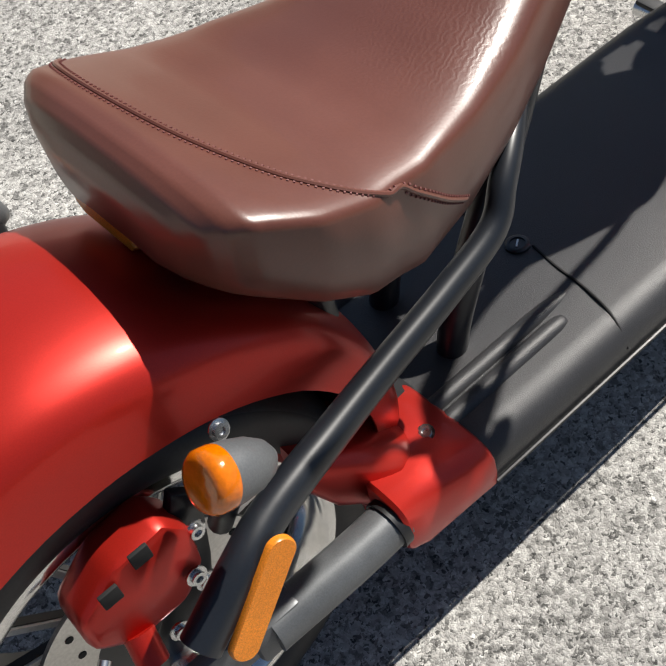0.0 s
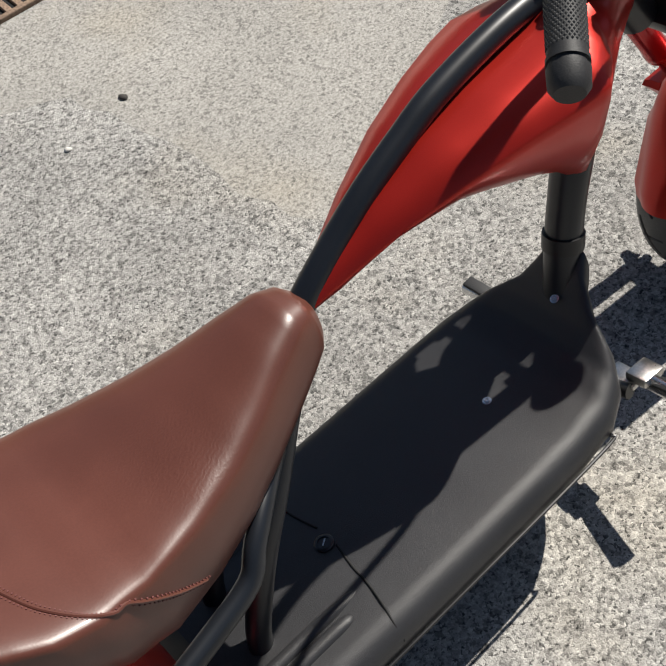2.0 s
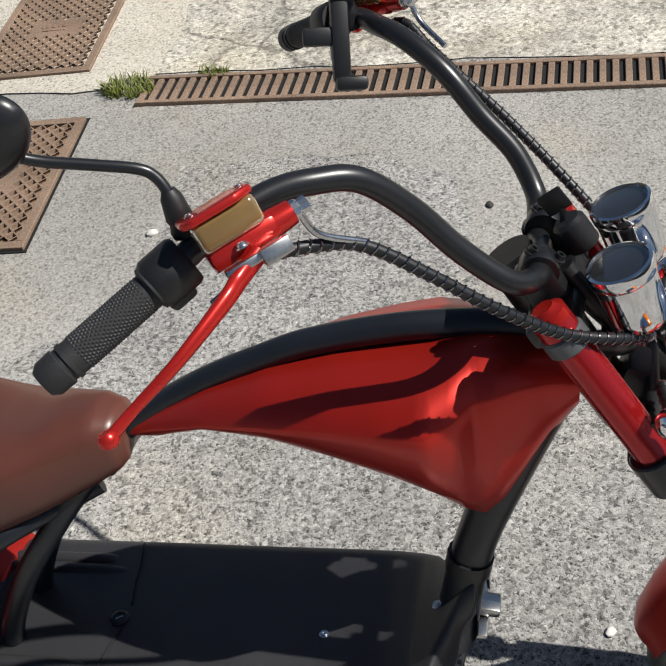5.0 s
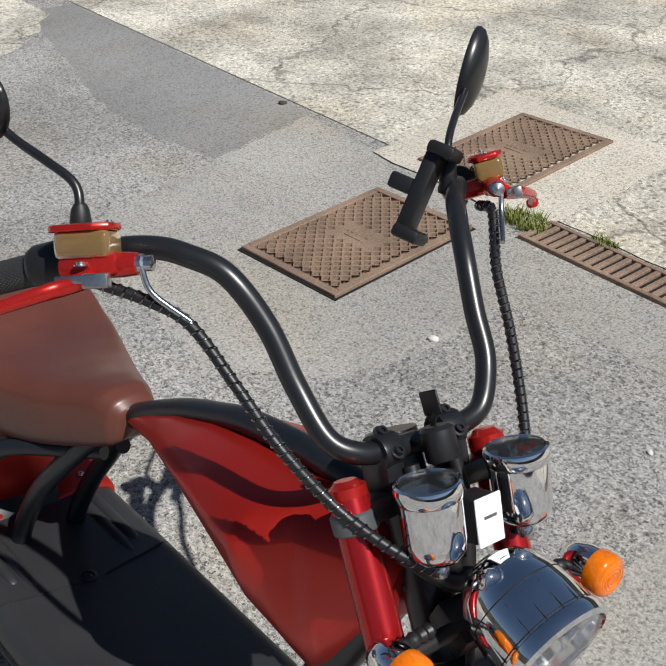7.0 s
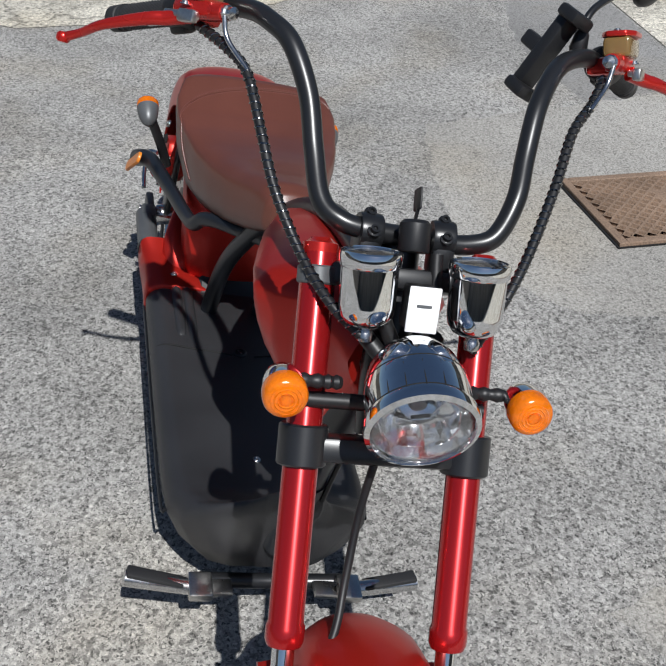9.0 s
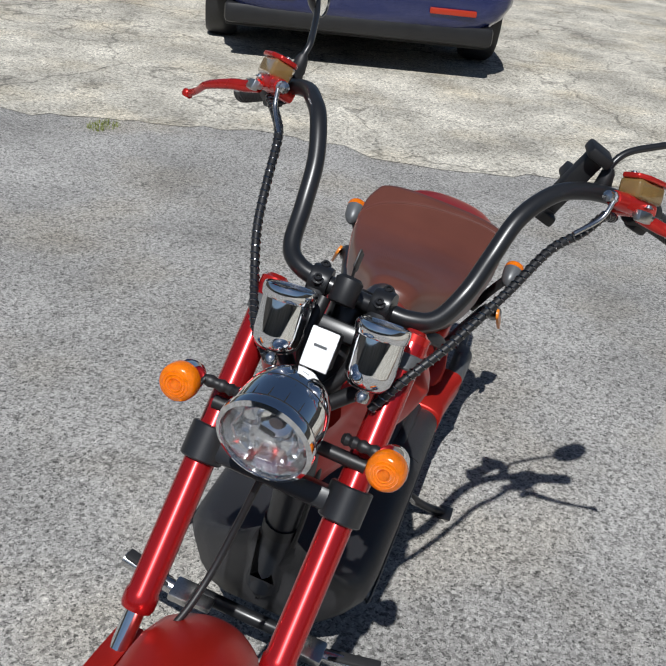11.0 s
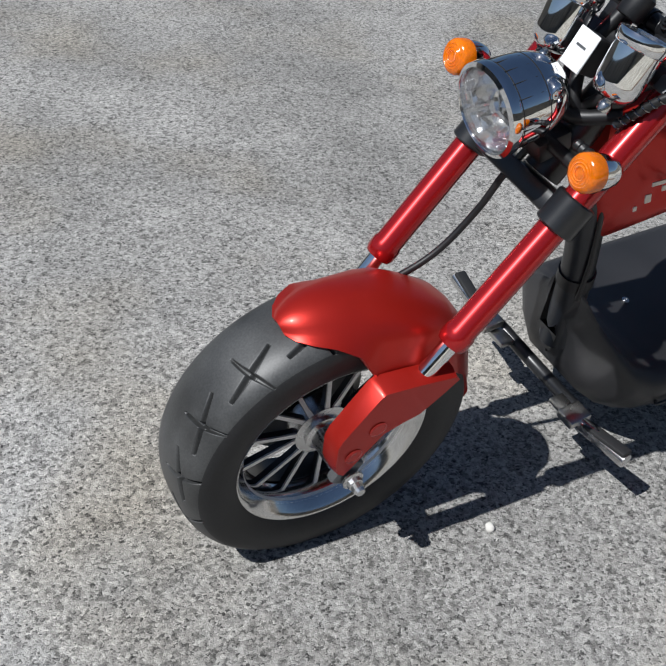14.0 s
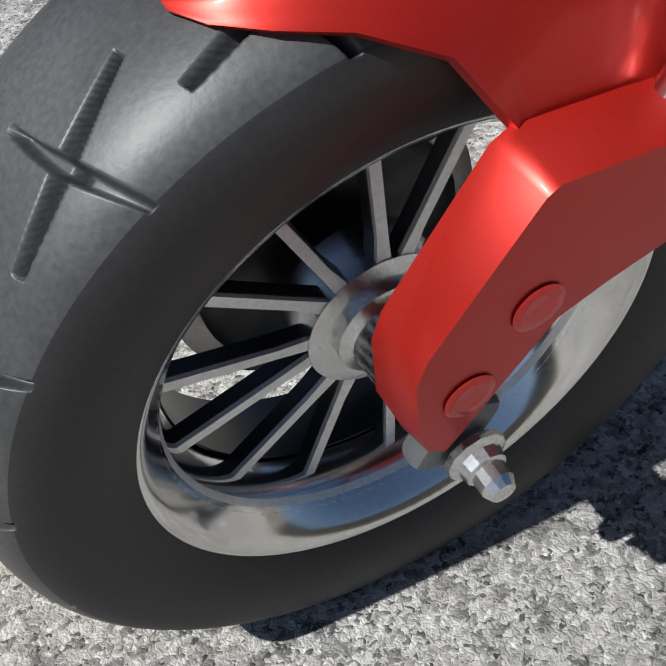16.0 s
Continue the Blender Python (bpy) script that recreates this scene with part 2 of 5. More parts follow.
ASPHALT = stone_material("worn_asphalt", [(0.065, 0.064, 0.061), (0.25, 0.243, 0.23), (0.335, 0.326, 0.308), (0.385, 0.374, 0.353), (0.41, 0.4, 0.378), (0.52, 0.507, 0.48)], 270, 0.5)


PATCH_SAND = stone_material("sandy_patch", [(0.20, 0.19, 0.17), (0.33, 0.318, 0.292), (0.37, 0.356, 0.328), (0.39, 0.375, 0.348), (0.46, 0.445, 0.41)], 420, 0.25, stain=(0.82, 1.12), stainscale=1.1)
PATCH_GREY = stone_material("grey_patch", [(0.19, 0.187, 0.18), (0.25, 0.245, 0.237), (0.27, 0.265, 0.256), (0.31, 0.304, 0.293)], 420, 0.2, stain=(0.85, 1.12), stainscale=0.9)
CONCRETE = stone_material("pale_concrete", [(0.32, 0.30, 0.245), (0.53, 0.50, 0.425), (0.60, 0.565, 0.485), (0.75, 0.71, 0.62)], 200, 0.4, cracks=0.75, stain=(0.6, 1.2), stainscale=2.2)
CONCRETE_SMOOTH = stone_material("smooth_concrete", [(0.46, 0.42, 0.35), (0.54, 0.5, 0.42), (0.6, 0.56, 0.48)], 420, 0.1, stain=(0.85, 1.1))


# ---- mesh helpers ----
def finish(bm, name, smooth=40):
    me = bpy.data.meshes.new(name)
    bmesh.ops.recalc_face_normals(bm, faces=bm.faces)
    bm.to_mesh(me)
    bm.free()
    if smooth:
        me.polygons.foreach_set("use_smooth", [True] * len(me.polygons))
        me.set_sharp_from_angle(angle=radians(smooth))
    return me


def part(name, bm, material, parent, label="", smooth=40):
    ob = new(name, finish(bm, name, smooth))
    ob.data.materials.append(material)
    ob.parent = parent
    return tagged(ob, label)


def thing(name, bm, material, label, category, kind="", group="", smooth=40):
    ob = new(name, finish(bm, name, smooth))
    ob.data.materials.append(material)
    return tagged(ob, label, category, group, kind)


def curve_points(pts, n):
    """Catmull-Rom through pts, n steps a span."""
    p = [Vector(q) for q in pts]
    p = [p[0] * 2 - p[1]] + p + [p[-1] * 2 - p[-2]]
    out = []
    for i in range(1, len(p) - 2):
        for k in range(n):
            t = k / n
            a, b, c, d = p[i - 1:i + 3]
            out.append(0.5 * ((2 * b) + (c - a) * t + (2 * a - 5 * b + 4 * c - d) * t * t + (3 * b - a - 3 * c + d) * t ** 3))
    out.append(p[-2])
    return out


def loft(rings, caps=True, closed=True):
    bm = bmesh.new()
    rows = [[bm.verts.new(v) for v in r] for r in rings]
    n = len(rows[0])
    for a, b in zip(rows, rows[1:]):
        for i in range(n if closed else n - 1):
            j = (i + 1) % n
            bm.faces.new((a[i], a[j], b[j], b[i]))
    if caps and closed:
        bm.faces.new(rows[0])
        bm.faces.new(rows[-1])
    return bm


def tube(pts, radius, sides=16, steps=6, flat=1.0):
    """A round bar along a smooth line; radius may be a list, one for each point."""
    line = curve_points(pts, steps) if len(pts) > 2 else [Vector(p) for p in pts]
    rad = list(radius) if isinstance(radius, (list, tuple)) else [radius] * len(pts)
    rings = []
    up = None
    for i, p in enumerate(line):
        d = (line[min(i + 1, len(line) - 1)] - line[max(i - 1, 0)]).normalized()
        if up is None:
            up = Vector((0, 0, 1)) if abs(d.z) < 0.9 else Vector((0, 1, 0))
        s = d.cross(up).normalized()
        up = s.cross(d).normalized()
        f = i / (len(line) - 1) * (len(rad) - 1)
        k = min(int(f), len(rad) - 2)
        r = rad[k] + (rad[k + 1] - rad[k]) * (f - k)
        rings.append([p + r * (math.cos(a) * s * flat + math.sin(a) * up) for a in [2 * math.pi * q / sides for q in range(sides)]])
    return loft(rings)


def lathe(profile, m=Matrix(), seg=64):
    """profile: (radius, along z) pairs, turned round z and placed by m."""
    rings = [[m @ Vector((r * math.cos(2 * math.pi * k / seg), r * math.sin(2 * math.pi * k / seg), z)) for k in range(seg)] for r, z in profile]
    return loft(rings, caps=profile[0] != profile[-1])


def aim(at, way, spin=0.0):
    """A pose whose z axis points along way."""
    return Matrix.Translation(at) @ Vector(way).to_track_quat("Z", "Y").to_matrix().to_4x4() @ Matrix.Rotation(spin, 4, "Z")


def box(size, m=Matrix(), bevel=0.003, seg=2):
    bm = bmesh.new()
    bmesh.ops.create_cube(bm, size=1, matrix=Matrix.Diagonal((*size, 1)))
    if bevel:
        bmesh.ops.bevel(bm, geom=bm.edges[:], offset=bevel, segments=seg, affect="EDGES", profile=0.5)
    bm.transform(m)
    return bm


def join(*bms):
    me = bpy.data.meshes.new("tmp")
    out = bmesh.new()
    for b in bms:
        b.to_mesh(me)
        b.free()
        out.from_mesh(me)
    bpy.data.meshes.remove(me)
    return out


def moved(bm, m):
    bm.transform(m)
    return bm


def plate(outline, thick, m=Matrix(), bevel=0.003):
    """A plate: outline in the xz plane (y is its thickness), edges rounded."""
    bm = bmesh.new()
    f = bm.faces.new([bm.verts.new((x, -thick / 2, z)) for x, z in outline])
    r = bmesh.ops.extrude_face_region(bm, geom=[f])
    bmesh.ops.translate(bm, verts=[v for v in r["geom"] if isinstance(v, bmesh.types.BMVert)], vec=(0, thick, 0))
    bmesh.ops.recalc_face_normals(bm, faces=bm.faces)
    if bevel:
        bmesh.ops.bevel(bm, geom=bm.edges[:], offset=bevel, segments=2, affect="EDGES", profile=0.5)
    bm.transform(m)
    return bm


def bolt(at, way, r=0.006, h=0.005):
    m = aim(at, way)
    return lathe([(r * 1.5, 0), (r * 1.5, h * 0.35), (r, h * 0.4), (r, h), (r * 0.55, h), (r * 0.5, h * 0.6)], m, 12)

# ---- the scooter: its frame of reference leans on the side stand ----
LEAN, YAW, BASE = radians(11.0), 0.0518, Vector((0, -0.0162, 0))
BIKE = Matrix.Translation(BASE) @ Matrix.Rotation(YAW, 4, "Z") @ Matrix.Rotation(-LEAN, 4, "X")
HEAD, RAKE = Vector((0.20, 0, 0.76)), Vector((-0.226, 0, 0.362)).normalized()
STEER = Matrix.Translation(HEAD) @ Matrix.Rotation(radians(-4.5), 4, RAKE) @ Matrix.Translation(-HEAD)
FLIP = Matrix.Diagonal((1, -1, 1, 1))
OTHER = STEER @ FLIP @ STEER.inverted()

scooter = tagged(new("chopper_scooter"), "red electric chopper scooter with brown saddle leaning on its side stand", "scooter")
scooter.matrix_basis = BIKE


def both(name, make, material, parent, label="", m=None, smooth=40):
    """The same part on the right (as made) and on the left."""
    a = part(name, make(), material, parent, label, smooth)
    b = part(name, moved(make(), FLIP if m is None else m), material, parent, label, smooth)
    return a, b


def basis(y, z):
    z = (z - y * z.dot(y)).normalized()
    return Matrix((y.cross(z), y, z)).transposed().to_4x4()


# ---- wheels ----
def tyre_mesh(center, radius, rim, half, crown, grooves, seg=900, cross=112, m=Matrix()):
    """A tyre round the y axis; X-shaped grooves are cut into the tread."""
    bm = bmesh.new()
    cuts = []
    for k in range(grooves):
        a0 = radians(50.2) + 2 * math.pi * k / grooves
        s0 = a0 % (2 * math.pi) * radius
        cuts += [(s0, 0.033, 0.014, 0.036, 0.0048), (s0, 0.033, 0.046, -0.016, 0.0052)]
    rows = []
    around = 2 * math.pi * radius
    for i in range(seg):
        a = 2 * math.pi * i / seg
        near = [q for q in cuts if abs((a * radius - q[0] + around / 2) % around - around / 2) < 0.075]
        row = []
        for j in range(cross + 1):
            u = j / cross * 2 - 1
            u = u * (0.62 + 0.38 * u * u)
            b = u * radians(127)
            sx, sz = math.sin(b), math.cos(b)
            yy = half * math.copysign(abs(sx) ** 0.85, sx)
            rr = rim + (radius - rim) * (0.42 + 0.58 * math.copysign(abs(sz) ** crown, sz) if sz > 0 else 0.42 + 0.75 * sz)
            if abs(b) < radians(67):
                for s0, y0, ls, ly, w in near:
                    ds = (a * radius - s0 + around / 2) % around - around / 2
                    L = math.hypot(ls, ly)
                    along = (ds * ls + (yy - y0) * ly) / L
                    off = (-ds * ly + (yy - y0) * ls) / L + 0.10 * along * along / L
                    if abs(along) < L * 0.9:
                        ww = w * (1.0 - 0.45 * abs(along) / L)
                        if abs(off) < ww:
                            g = min(1, (ww - abs(off)) / 0.0028)
                            rr -= 0.009 * g * g * (3 - 2 * g)
            row.append(bm.verts.new(m @ (Vector(center) + Vector((rr * math.cos(a), yy, rr * math.sin(a))))))
        rows.append(row)
    for i in range(seg):
        p, q = rows[i], rows[(i + 1) % seg]
        for j in range(cross):
            u = (j + 0.5) / cross * 2 - 1
            bm.faces.new((p[j], p[j + 1], q[j + 1], q[j])).material_index = 1 if abs(u * (0.62 + 0.38 * u * u)) < 67 / 127 else 0
    return bm


def wheel(name, center, radius, rim, half, m, label, side=1, spokes=14, face=0.02, grooves=15):
    c = Vector(center)
    Y = Matrix.Translation(c) @ Matrix.Rotation(radians(-90), 4, "X")
    h = half * (0.78 if side > 0 else 0.9)
    w = part(name, lathe([(rim - 0.016, -h + 0.010), (rim - 0.004, -h + 0.004), (rim + 0.005, -h + 0.001), (rim + 0.006, -h - 0.003), (rim, -h - 0.005), (rim - 0.007, -h - 0.003), (rim - 0.012, -h + 0.004),
                          (rim - 0.022, -h + 0.014), (rim - 0.028, -h * 0.4), (rim - 0.03, 0), (rim - 0.028, h * 0.4), (rim - 0.022, h - 0.014), (rim - 0.012, h - 0.004), (rim - 0.007, h + 0.003), (rim, h + 0.005),
                          (rim + 0.006, h + 0.003), (rim + 0.005, h - 0.001), (rim - 0.004, h - 0.004), (rim - 0.016, h - 0.010), (rim - 0.02, 0.0), (rim - 0.016, -h + 0.010)], m @ Y, 128), POLISHED, scooter, label)
    tyre = part("tyre", tyre_mesh(center, radius, rim - 0.003, half, 0.62, grooves, 2200 if grooves else 160, 190 if grooves else 40, m=m), RUBBER, w, "worn black rubber tyre with crossed grooves", 179)
    tyre.data.materials.append(TREAD)
    if side > 0:
        part("rim_step", lathe([(rim - 0.025, h - 0.020), (rim - 0.014, h - 0.020), (rim - 0.013, h - 0.012), (rim - 0.017, h - 0.010), (rim - 0.021, h - 0.013), (rim - 0.025, h - 0.020)], m @ Y, 96), SPOKE_FACE, w, "machined step inside the rim")
    # The barrel's black also carries the shade seen between the spokes.
    part("barrel", lathe([(rim - 0.0305, -h * 0.8), (rim - 0.0325, -h * 0.3), (rim - 0.0325, face - 0.014), (rim - 0.031, face - 0.014), (rim - 0.0305, -h * 0.8)] if side > 0 else [(rim - 0.0305, h * 0.8), (rim - 0.0325, h * 0.3), (rim - 0.0325, 0), (rim - 0.031, 0), (rim - 0.0305, h * 0.8)], m @ Y, 96), BLACK_SATIN, w, "inner rim barrel, black also for the shade inside the wheel")
    bms, backs = [], []
    for k in range(spokes):
        a = 2 * math.pi * (k + 0.3) / spokes
        lean = 0.10 if k % 2 else -0.10
        for store, y0, y1, wid in ((bms, face - 0.003, face, 1.0), (backs, face - 0.012, face - 0.003, 1.2)):
            pr = []
            for r, ww, aa in ((0.03, 0.0095, a + lean), (0.06, 0.0062, a + lean * 0.5), (rim - 0.018, 0.0062, a)):
                d = Vector((math.cos(aa), 0, math.sin(aa)))
                s = Vector((-math.sin(aa), 0, math.cos(aa)))
                pr.append([c + d * r + s * (q * ww * wid / 2) + Vector((0, side * y, 0)) for q, y in ((-1, y0), (1, y0), (1, y1), (-1, y1))])
            store.append(moved(loft(pr), m))
    for bf, bb in zip(bms, backs):
        s = part("spoke", bb, BLACK_SATIN, w, "", 30)
        part("spoke_face", bf, SPOKE_FACE, s, "", 30)
    S = Matrix.Translation(c) @ Matrix.Rotation(radians(-90 * side), 4, "X")
    part("spoke_ring", lathe([(rim - 0.024, face - 0.016), (rim - 0.017, face - 0.016), (rim - 0.014, face + 0.004), (rim - 0.019, face + 0.005), (rim - 0.024, face), (rim - 0.024, face - 0.016)], m @ S, 96), SPOKE_FACE, w, "machined ring joining the spokes")
    part("hub", lathe([(0.0, face - 0.03), (0.044, face - 0.03), (0.044, face + 0.001), (0.036, face + 0.003), (0.030, face + 0.003), (0.030, face + 0.008), (0.026, face + 0.010),
                       (0.024, face + 0.012), (0.022, half * 1.3), (0.019, half * 1.42), (0.012, half * 1.42), (0.012, half * 1.2), (0.0, half * 1.2)], m @ S, 40), STEEL, w, "polished steel hub")
    return w


FRONT, REAR = Vector((0.562, 0, 0.224)), Vector((-0.905, 0, 0.228))
front_wheel = wheel("front_wheel", FRONT, 0.225, 0.153, 0.066, STEER, "front wheel with silver multi-spoke rim")
rear_wheel = wheel("rear_wheel", REAR, 0.238, 0.180, 0.094, Matrix(), "rear wheel with polished rim lip", side=-1, face=0.045, grooves=0)


def disc(center, r, y, m):
    bm = lathe([(r * 0.55, -0.0022), (r, -0.0022), (r, 0.0022), (r * 0.55, 0.0022), (r * 0.55, -0.0022)], m @ Matrix.Translation(Vector(center) + Vector((0, y, 0))) @ Matrix.Rotation(radians(-90), 4, "X"), 72)
    return bm


def disc_holes(center, r, y, m, side):
    bms = []
    for k in range(18):
        for q in range(2):
            a = 2 * math.pi * (k + q * 0.4) / 18
            rr = r * (0.7 + 0.17 * q)
            bms.append(lathe([(0.0, 0), (0.0038, 0), (0.0038, 0.0007), (0.0, 0.0007)], m @ aim(Vector(center) + Vector((rr * math.cos(a), y + side * 0.0022, rr * math.sin(a))), (0, side, 0)), 8))
    return join(*bms)


part("brake_disc", disc(FRONT, 0.095, -0.042, STEER), ALU, front_wheel, "drilled steel brake disc")
rear_disc = part("brake_disc", disc(REAR, 0.118, -0.078, Matrix()), ALU, rear_wheel, "drilled steel brake disc")
part("disc_carrier", lathe([(0.0, 0), (0.078, 0), (0.080, 0.002), (0.080, 0.006), (0.072, 0.010), (0.0, 0.010)], STEER @ aim(FRONT + Vector((0, -0.040, 0)), (0, 1, 0)), 48), BLACK_SATIN, front_wheel, "black brake disc carrier")
part("front_caliper", moved(plate([(0.560, 0.350), (0.530, 0.346), (0.505, 0.322), (0.500, 0.290), (0.520, 0.285), (0.545, 0.300), (0.575, 0.312), (0.580, 0.340)], 0.046, Matrix.Translation((0, -0.046, 0)), 0.006), STEER), BLACK_SATIN, scooter, "black front brake caliper")
part("disc_holes", disc_holes(REAR, 0.118, -0.078, Matrix(), -1), DARK, rear_wheel)
part("hub_flange", lathe([(0, 0), (0.066, 0), (0.066, 0.006), (0.05, 0.012), (0.024, 0.014), (0.0, 0.014)], aim(REAR + Vector((0, -0.074, 0)), (0, -1, 0)), 40), BLACK_SATIN, rear_wheel)

# ---- fork ----
FORK_TOP, FORK_LOW, FORK_Y = Vector((0.226, 0, 0.787)), Vector((0.452, 0, 0.424)), 0.0925
FW = (FORK_LOW - FORK_TOP).normalized()


def fork_leg():
    top = FORK_TOP + Vector((0, -FORK_Y, 0))
    L = (FORK_LOW - FORK_TOP).length
    return lathe([(0.0, -0.004), (0.013, -0.004), (0.0185, 0.0), (0.0195, 0.004), (0.0195, L * 0.94), (0.0215, L * 0.95), (0.0215, L * 0.985), (0.019, L), (0.0, L)], STEER @ aim(top, FW), 32)


def fork_clamp(at, h, r=0.027):
    p = FORK_TOP + FW * at + Vector((0, -FORK_Y, 0))
    return lathe([(0.0, 0), (r - 0.002, 0), (r, 0.002), (r, h - 0.002), (r - 0.002, h), (0.0, h)], STEER @ aim(p, FW), 32)


fork_r, fork_l = both("fork_leg", fork_leg, RED_GLOSS, scooter, "glossy red fork tube", OTHER)
for leg, fm in ((fork_r, Matrix()), (fork_l, OTHER)):
    part("clamp", moved(fork_clamp(0.188, 0.045), fm), BLACK_SATIN, leg, "black fork clamp")
    part("clamp", moved(fork_clamp(0.018, 0.02, 0.0225), fm), GREY_METAL, leg, "grey upper fork clamp")
    low = FORK_LOW + Vector((0, -FORK_Y, 0))
    part("stanchion", moved(tube([STEER @ (low - FW * 0.02), STEER @ (low + FW * 0.09)], 0.0125), fm), CHROME, leg, "chromed inner fork tube")
    part("fork_cap", moved(lathe([(0, 0.012), (0.011, 0.012), (0.015, 0.008), (0.0195, 0.006), (0.0195, -0.004), (0, -0.004)], STEER @ aim(FORK_TOP + Vector((0, -FORK_Y, 0)), -FW), 24), fm), RED_METAL, leg, "red anodised fork cap")
YOKE1, YOKE2 = FORK_TOP + FW * 0.03, FORK_TOP + FW * 0.22
side_way = Vector((0, 1, 0))


def yoke(p, depth, h):
    way = Matrix.Translation(p) @ Vector(FW).to_track_quat("Z", "Y").to_matrix().to_4x4()
    return box((depth, 2 * FORK_Y - 0.02, h), STEER @ Matrix.Translation(p - Vector((0.012, 0, 0))) @ Matrix.Rotation(math.atan2(FW.x, -FW.z) * -1, 4, "Y"), 0.006)


part("upper_yoke", yoke(YOKE1, 0.055, 0.024), BLACK_SATIN, scooter, "black upper fork yoke")
part("lower_yoke", yoke(YOKE2, 0.055, 0.028), BLACK_SATIN, scooter, "black lower fork yoke")
part("steering_head", tube([(0.178, 0, 0.80), (0.30, 0, 0.60)], 0.027), BLACK_SATIN, scooter, "black steering head tube")


# red leg guards down to the axle, one with the front fender
def guard():
    back = [(0.434, 0.374), (0.439, 0.384), (0.500, 0.388), (0.552, 0.389), (0.560, 0.384), (0.603, 0.314), (0.607, 0.298), (0.603, 0.260), (0.596, 0.243), (0.584, 0.236), (0.574, 0.248), (0.555, 0.274), (0.534, 0.302), (0.512, 0.312), (0.483, 0.322), (0.455, 0.348)]
    face = [(0.434, 0.373), (0.440, 0.379), (0.500, 0.383), (0.550, 0.384), (0.556, 0.380), (0.600, 0.312), (0.604, 0.298), (0.600, 0.262), (0.594, 0.246), (0.584, 0.239), (0.575, 0.250), (0.556, 0.276), (0.535, 0.304), (0.513, 0.314), (0.484, 0.324), (0.456, 0.350)]
    return moved(loft([[(x, y, z) for x, z in line] for line, y in ((back, -0.082), (back, -0.096), (face, -0.113))]), STEER)


def guard_hole(x, z):
    return moved(lathe([(0, 0), (0.011, 0), (0.013, 0.001), (0.011, 0.002), (0.007, 0.0016), (0, 0.0016)], aim((x, -0.113, z), (0, -1, 0)), 20), STEER)


def axle_nut():
    c = FRONT + Vector((0.003, -0.110, -0.003))
    return moved(lathe([(0, 0), (0.016, 0), (0.016, 0.004), (0.012, 0.006), (0.011, 0.012), (0.009, 0.013), (0.009, 0.021), (0.0065, 0.026), (0, 0.027)], aim(c, (0, -1, 0)), 12), STEER)


gr, gl = both("fork_guard", guard, RED, scooter, "satin red lower fork guard", OTHER)
for g, fm in ((gr, Matrix()), (gl, OTHER)):
    part("axle_foot", moved(box((0.034, 0.018, 0.046), STEER @ Matrix.Translation((0.571, -0.098, 0.231)) @ Matrix.Rotation(radians(-25), 4, "Y"), 0.006), fm), GREY_METAL, g, "grey metal axle foot")
    part("axle_nut", moved(axle_nut(), fm), STEEL, g, "bright steel axle nut", 20)
    for q in ((0.576, 0.276), (0.548, 0.318)):
        part("recess", moved(guard_hole(*q), fm), RED_METAL, g)
part("front_axle", moved(tube([FRONT + Vector((0, -0.1, 0)), FRONT + Vector((0, 0.1, 0))], 0.008), STEER), STEEL, scooter)


def fender_front():
    rings = []
    prof = [(66, 0.018, 0.234, 0.003), (68, 0.034, 0.238, 0.004), (72, 0.050, 0.241, 0.006), (78, 0.064, 0.243, 0.010), (86, 0.076, 0.242, 0.022), (94, 0.085, 0.240, 0.052), (102, 0.093, 0.241, 0.094), (110, 0.098, 0.243, 0.110),
            (119, 0.096, 0.245, 0.104), (128, 0.096, 0.249, 0.078), (134, 0.090, 0.249, 0.052), (142, 0.080, 0.248, 0.030), (155, 0.064, 0.243, 0.016), (168, 0.060, 0.243, 0.012), (174, 0.052, 0.241, 0.010)]
    for ang, hw, R, drop in prof:
        a = radians(ang)
        d = Vector((math.cos(a), 0, math.sin(a)))
        row = []
        for inner in (0, 1):
            for k in range(21):
                u = (k / 10 - 1) * (1 if not inner else -1)
                au = abs(u)
                if au < 0.62:
                    y = hw * (au / 0.62) * 0.68
                    r = R + 0.002 - 0.024 * min(1, hw / 0.08) * (au / 0.62) ** 2.2
                else:
                    f = (au - 0.62) / 0.38
                    y = hw * (0.68 + 0.32 * f)
                    r = R + 0.002 - 0.024 * min(1, hw / 0.08) - drop * f
                row.append(FRONT + d * (r - 0.004 * inner) + Vector((0, math.copysign(max(0, y - 0.004 * inner * (au > 0.5)), u), 0)))
        rings.append(row)
    return moved(loft(rings), STEER)


fender = part("front_fender", fender_front(), RED, scooter, "satin red front fender over the tyre", 50)

# ---- headlight ----
LAMP_WAY = Vector((0.95, 0, -0.24)).normalized()
LAMP = Vector((0.424, 0.0, 0.708))
LM = STEER @ aim(LAMP, LAMP_WAY) @ Matrix.Scale(0.94, 4)
head = part("headlight", lathe([(0.0, -0.108), (0.012, -0.108), (0.026, -0.104), (0.040, -0.094), (0.050, -0.078), (0.0555, -0.058), (0.058, -0.036), (0.058, -0.012), (0.061, -0.010), (0.0625, -0.004), (0.0615, 0.004), (0.056, 0.007), (0.0545, 0.004), (0.054, -0.012), (0.0545, -0.036), (0.052, -0.058), (0.047, -0.076), (0.037, -0.091), (0.0, -0.104)], LM, 72), CHROME, scooter, "chromed round headlight")
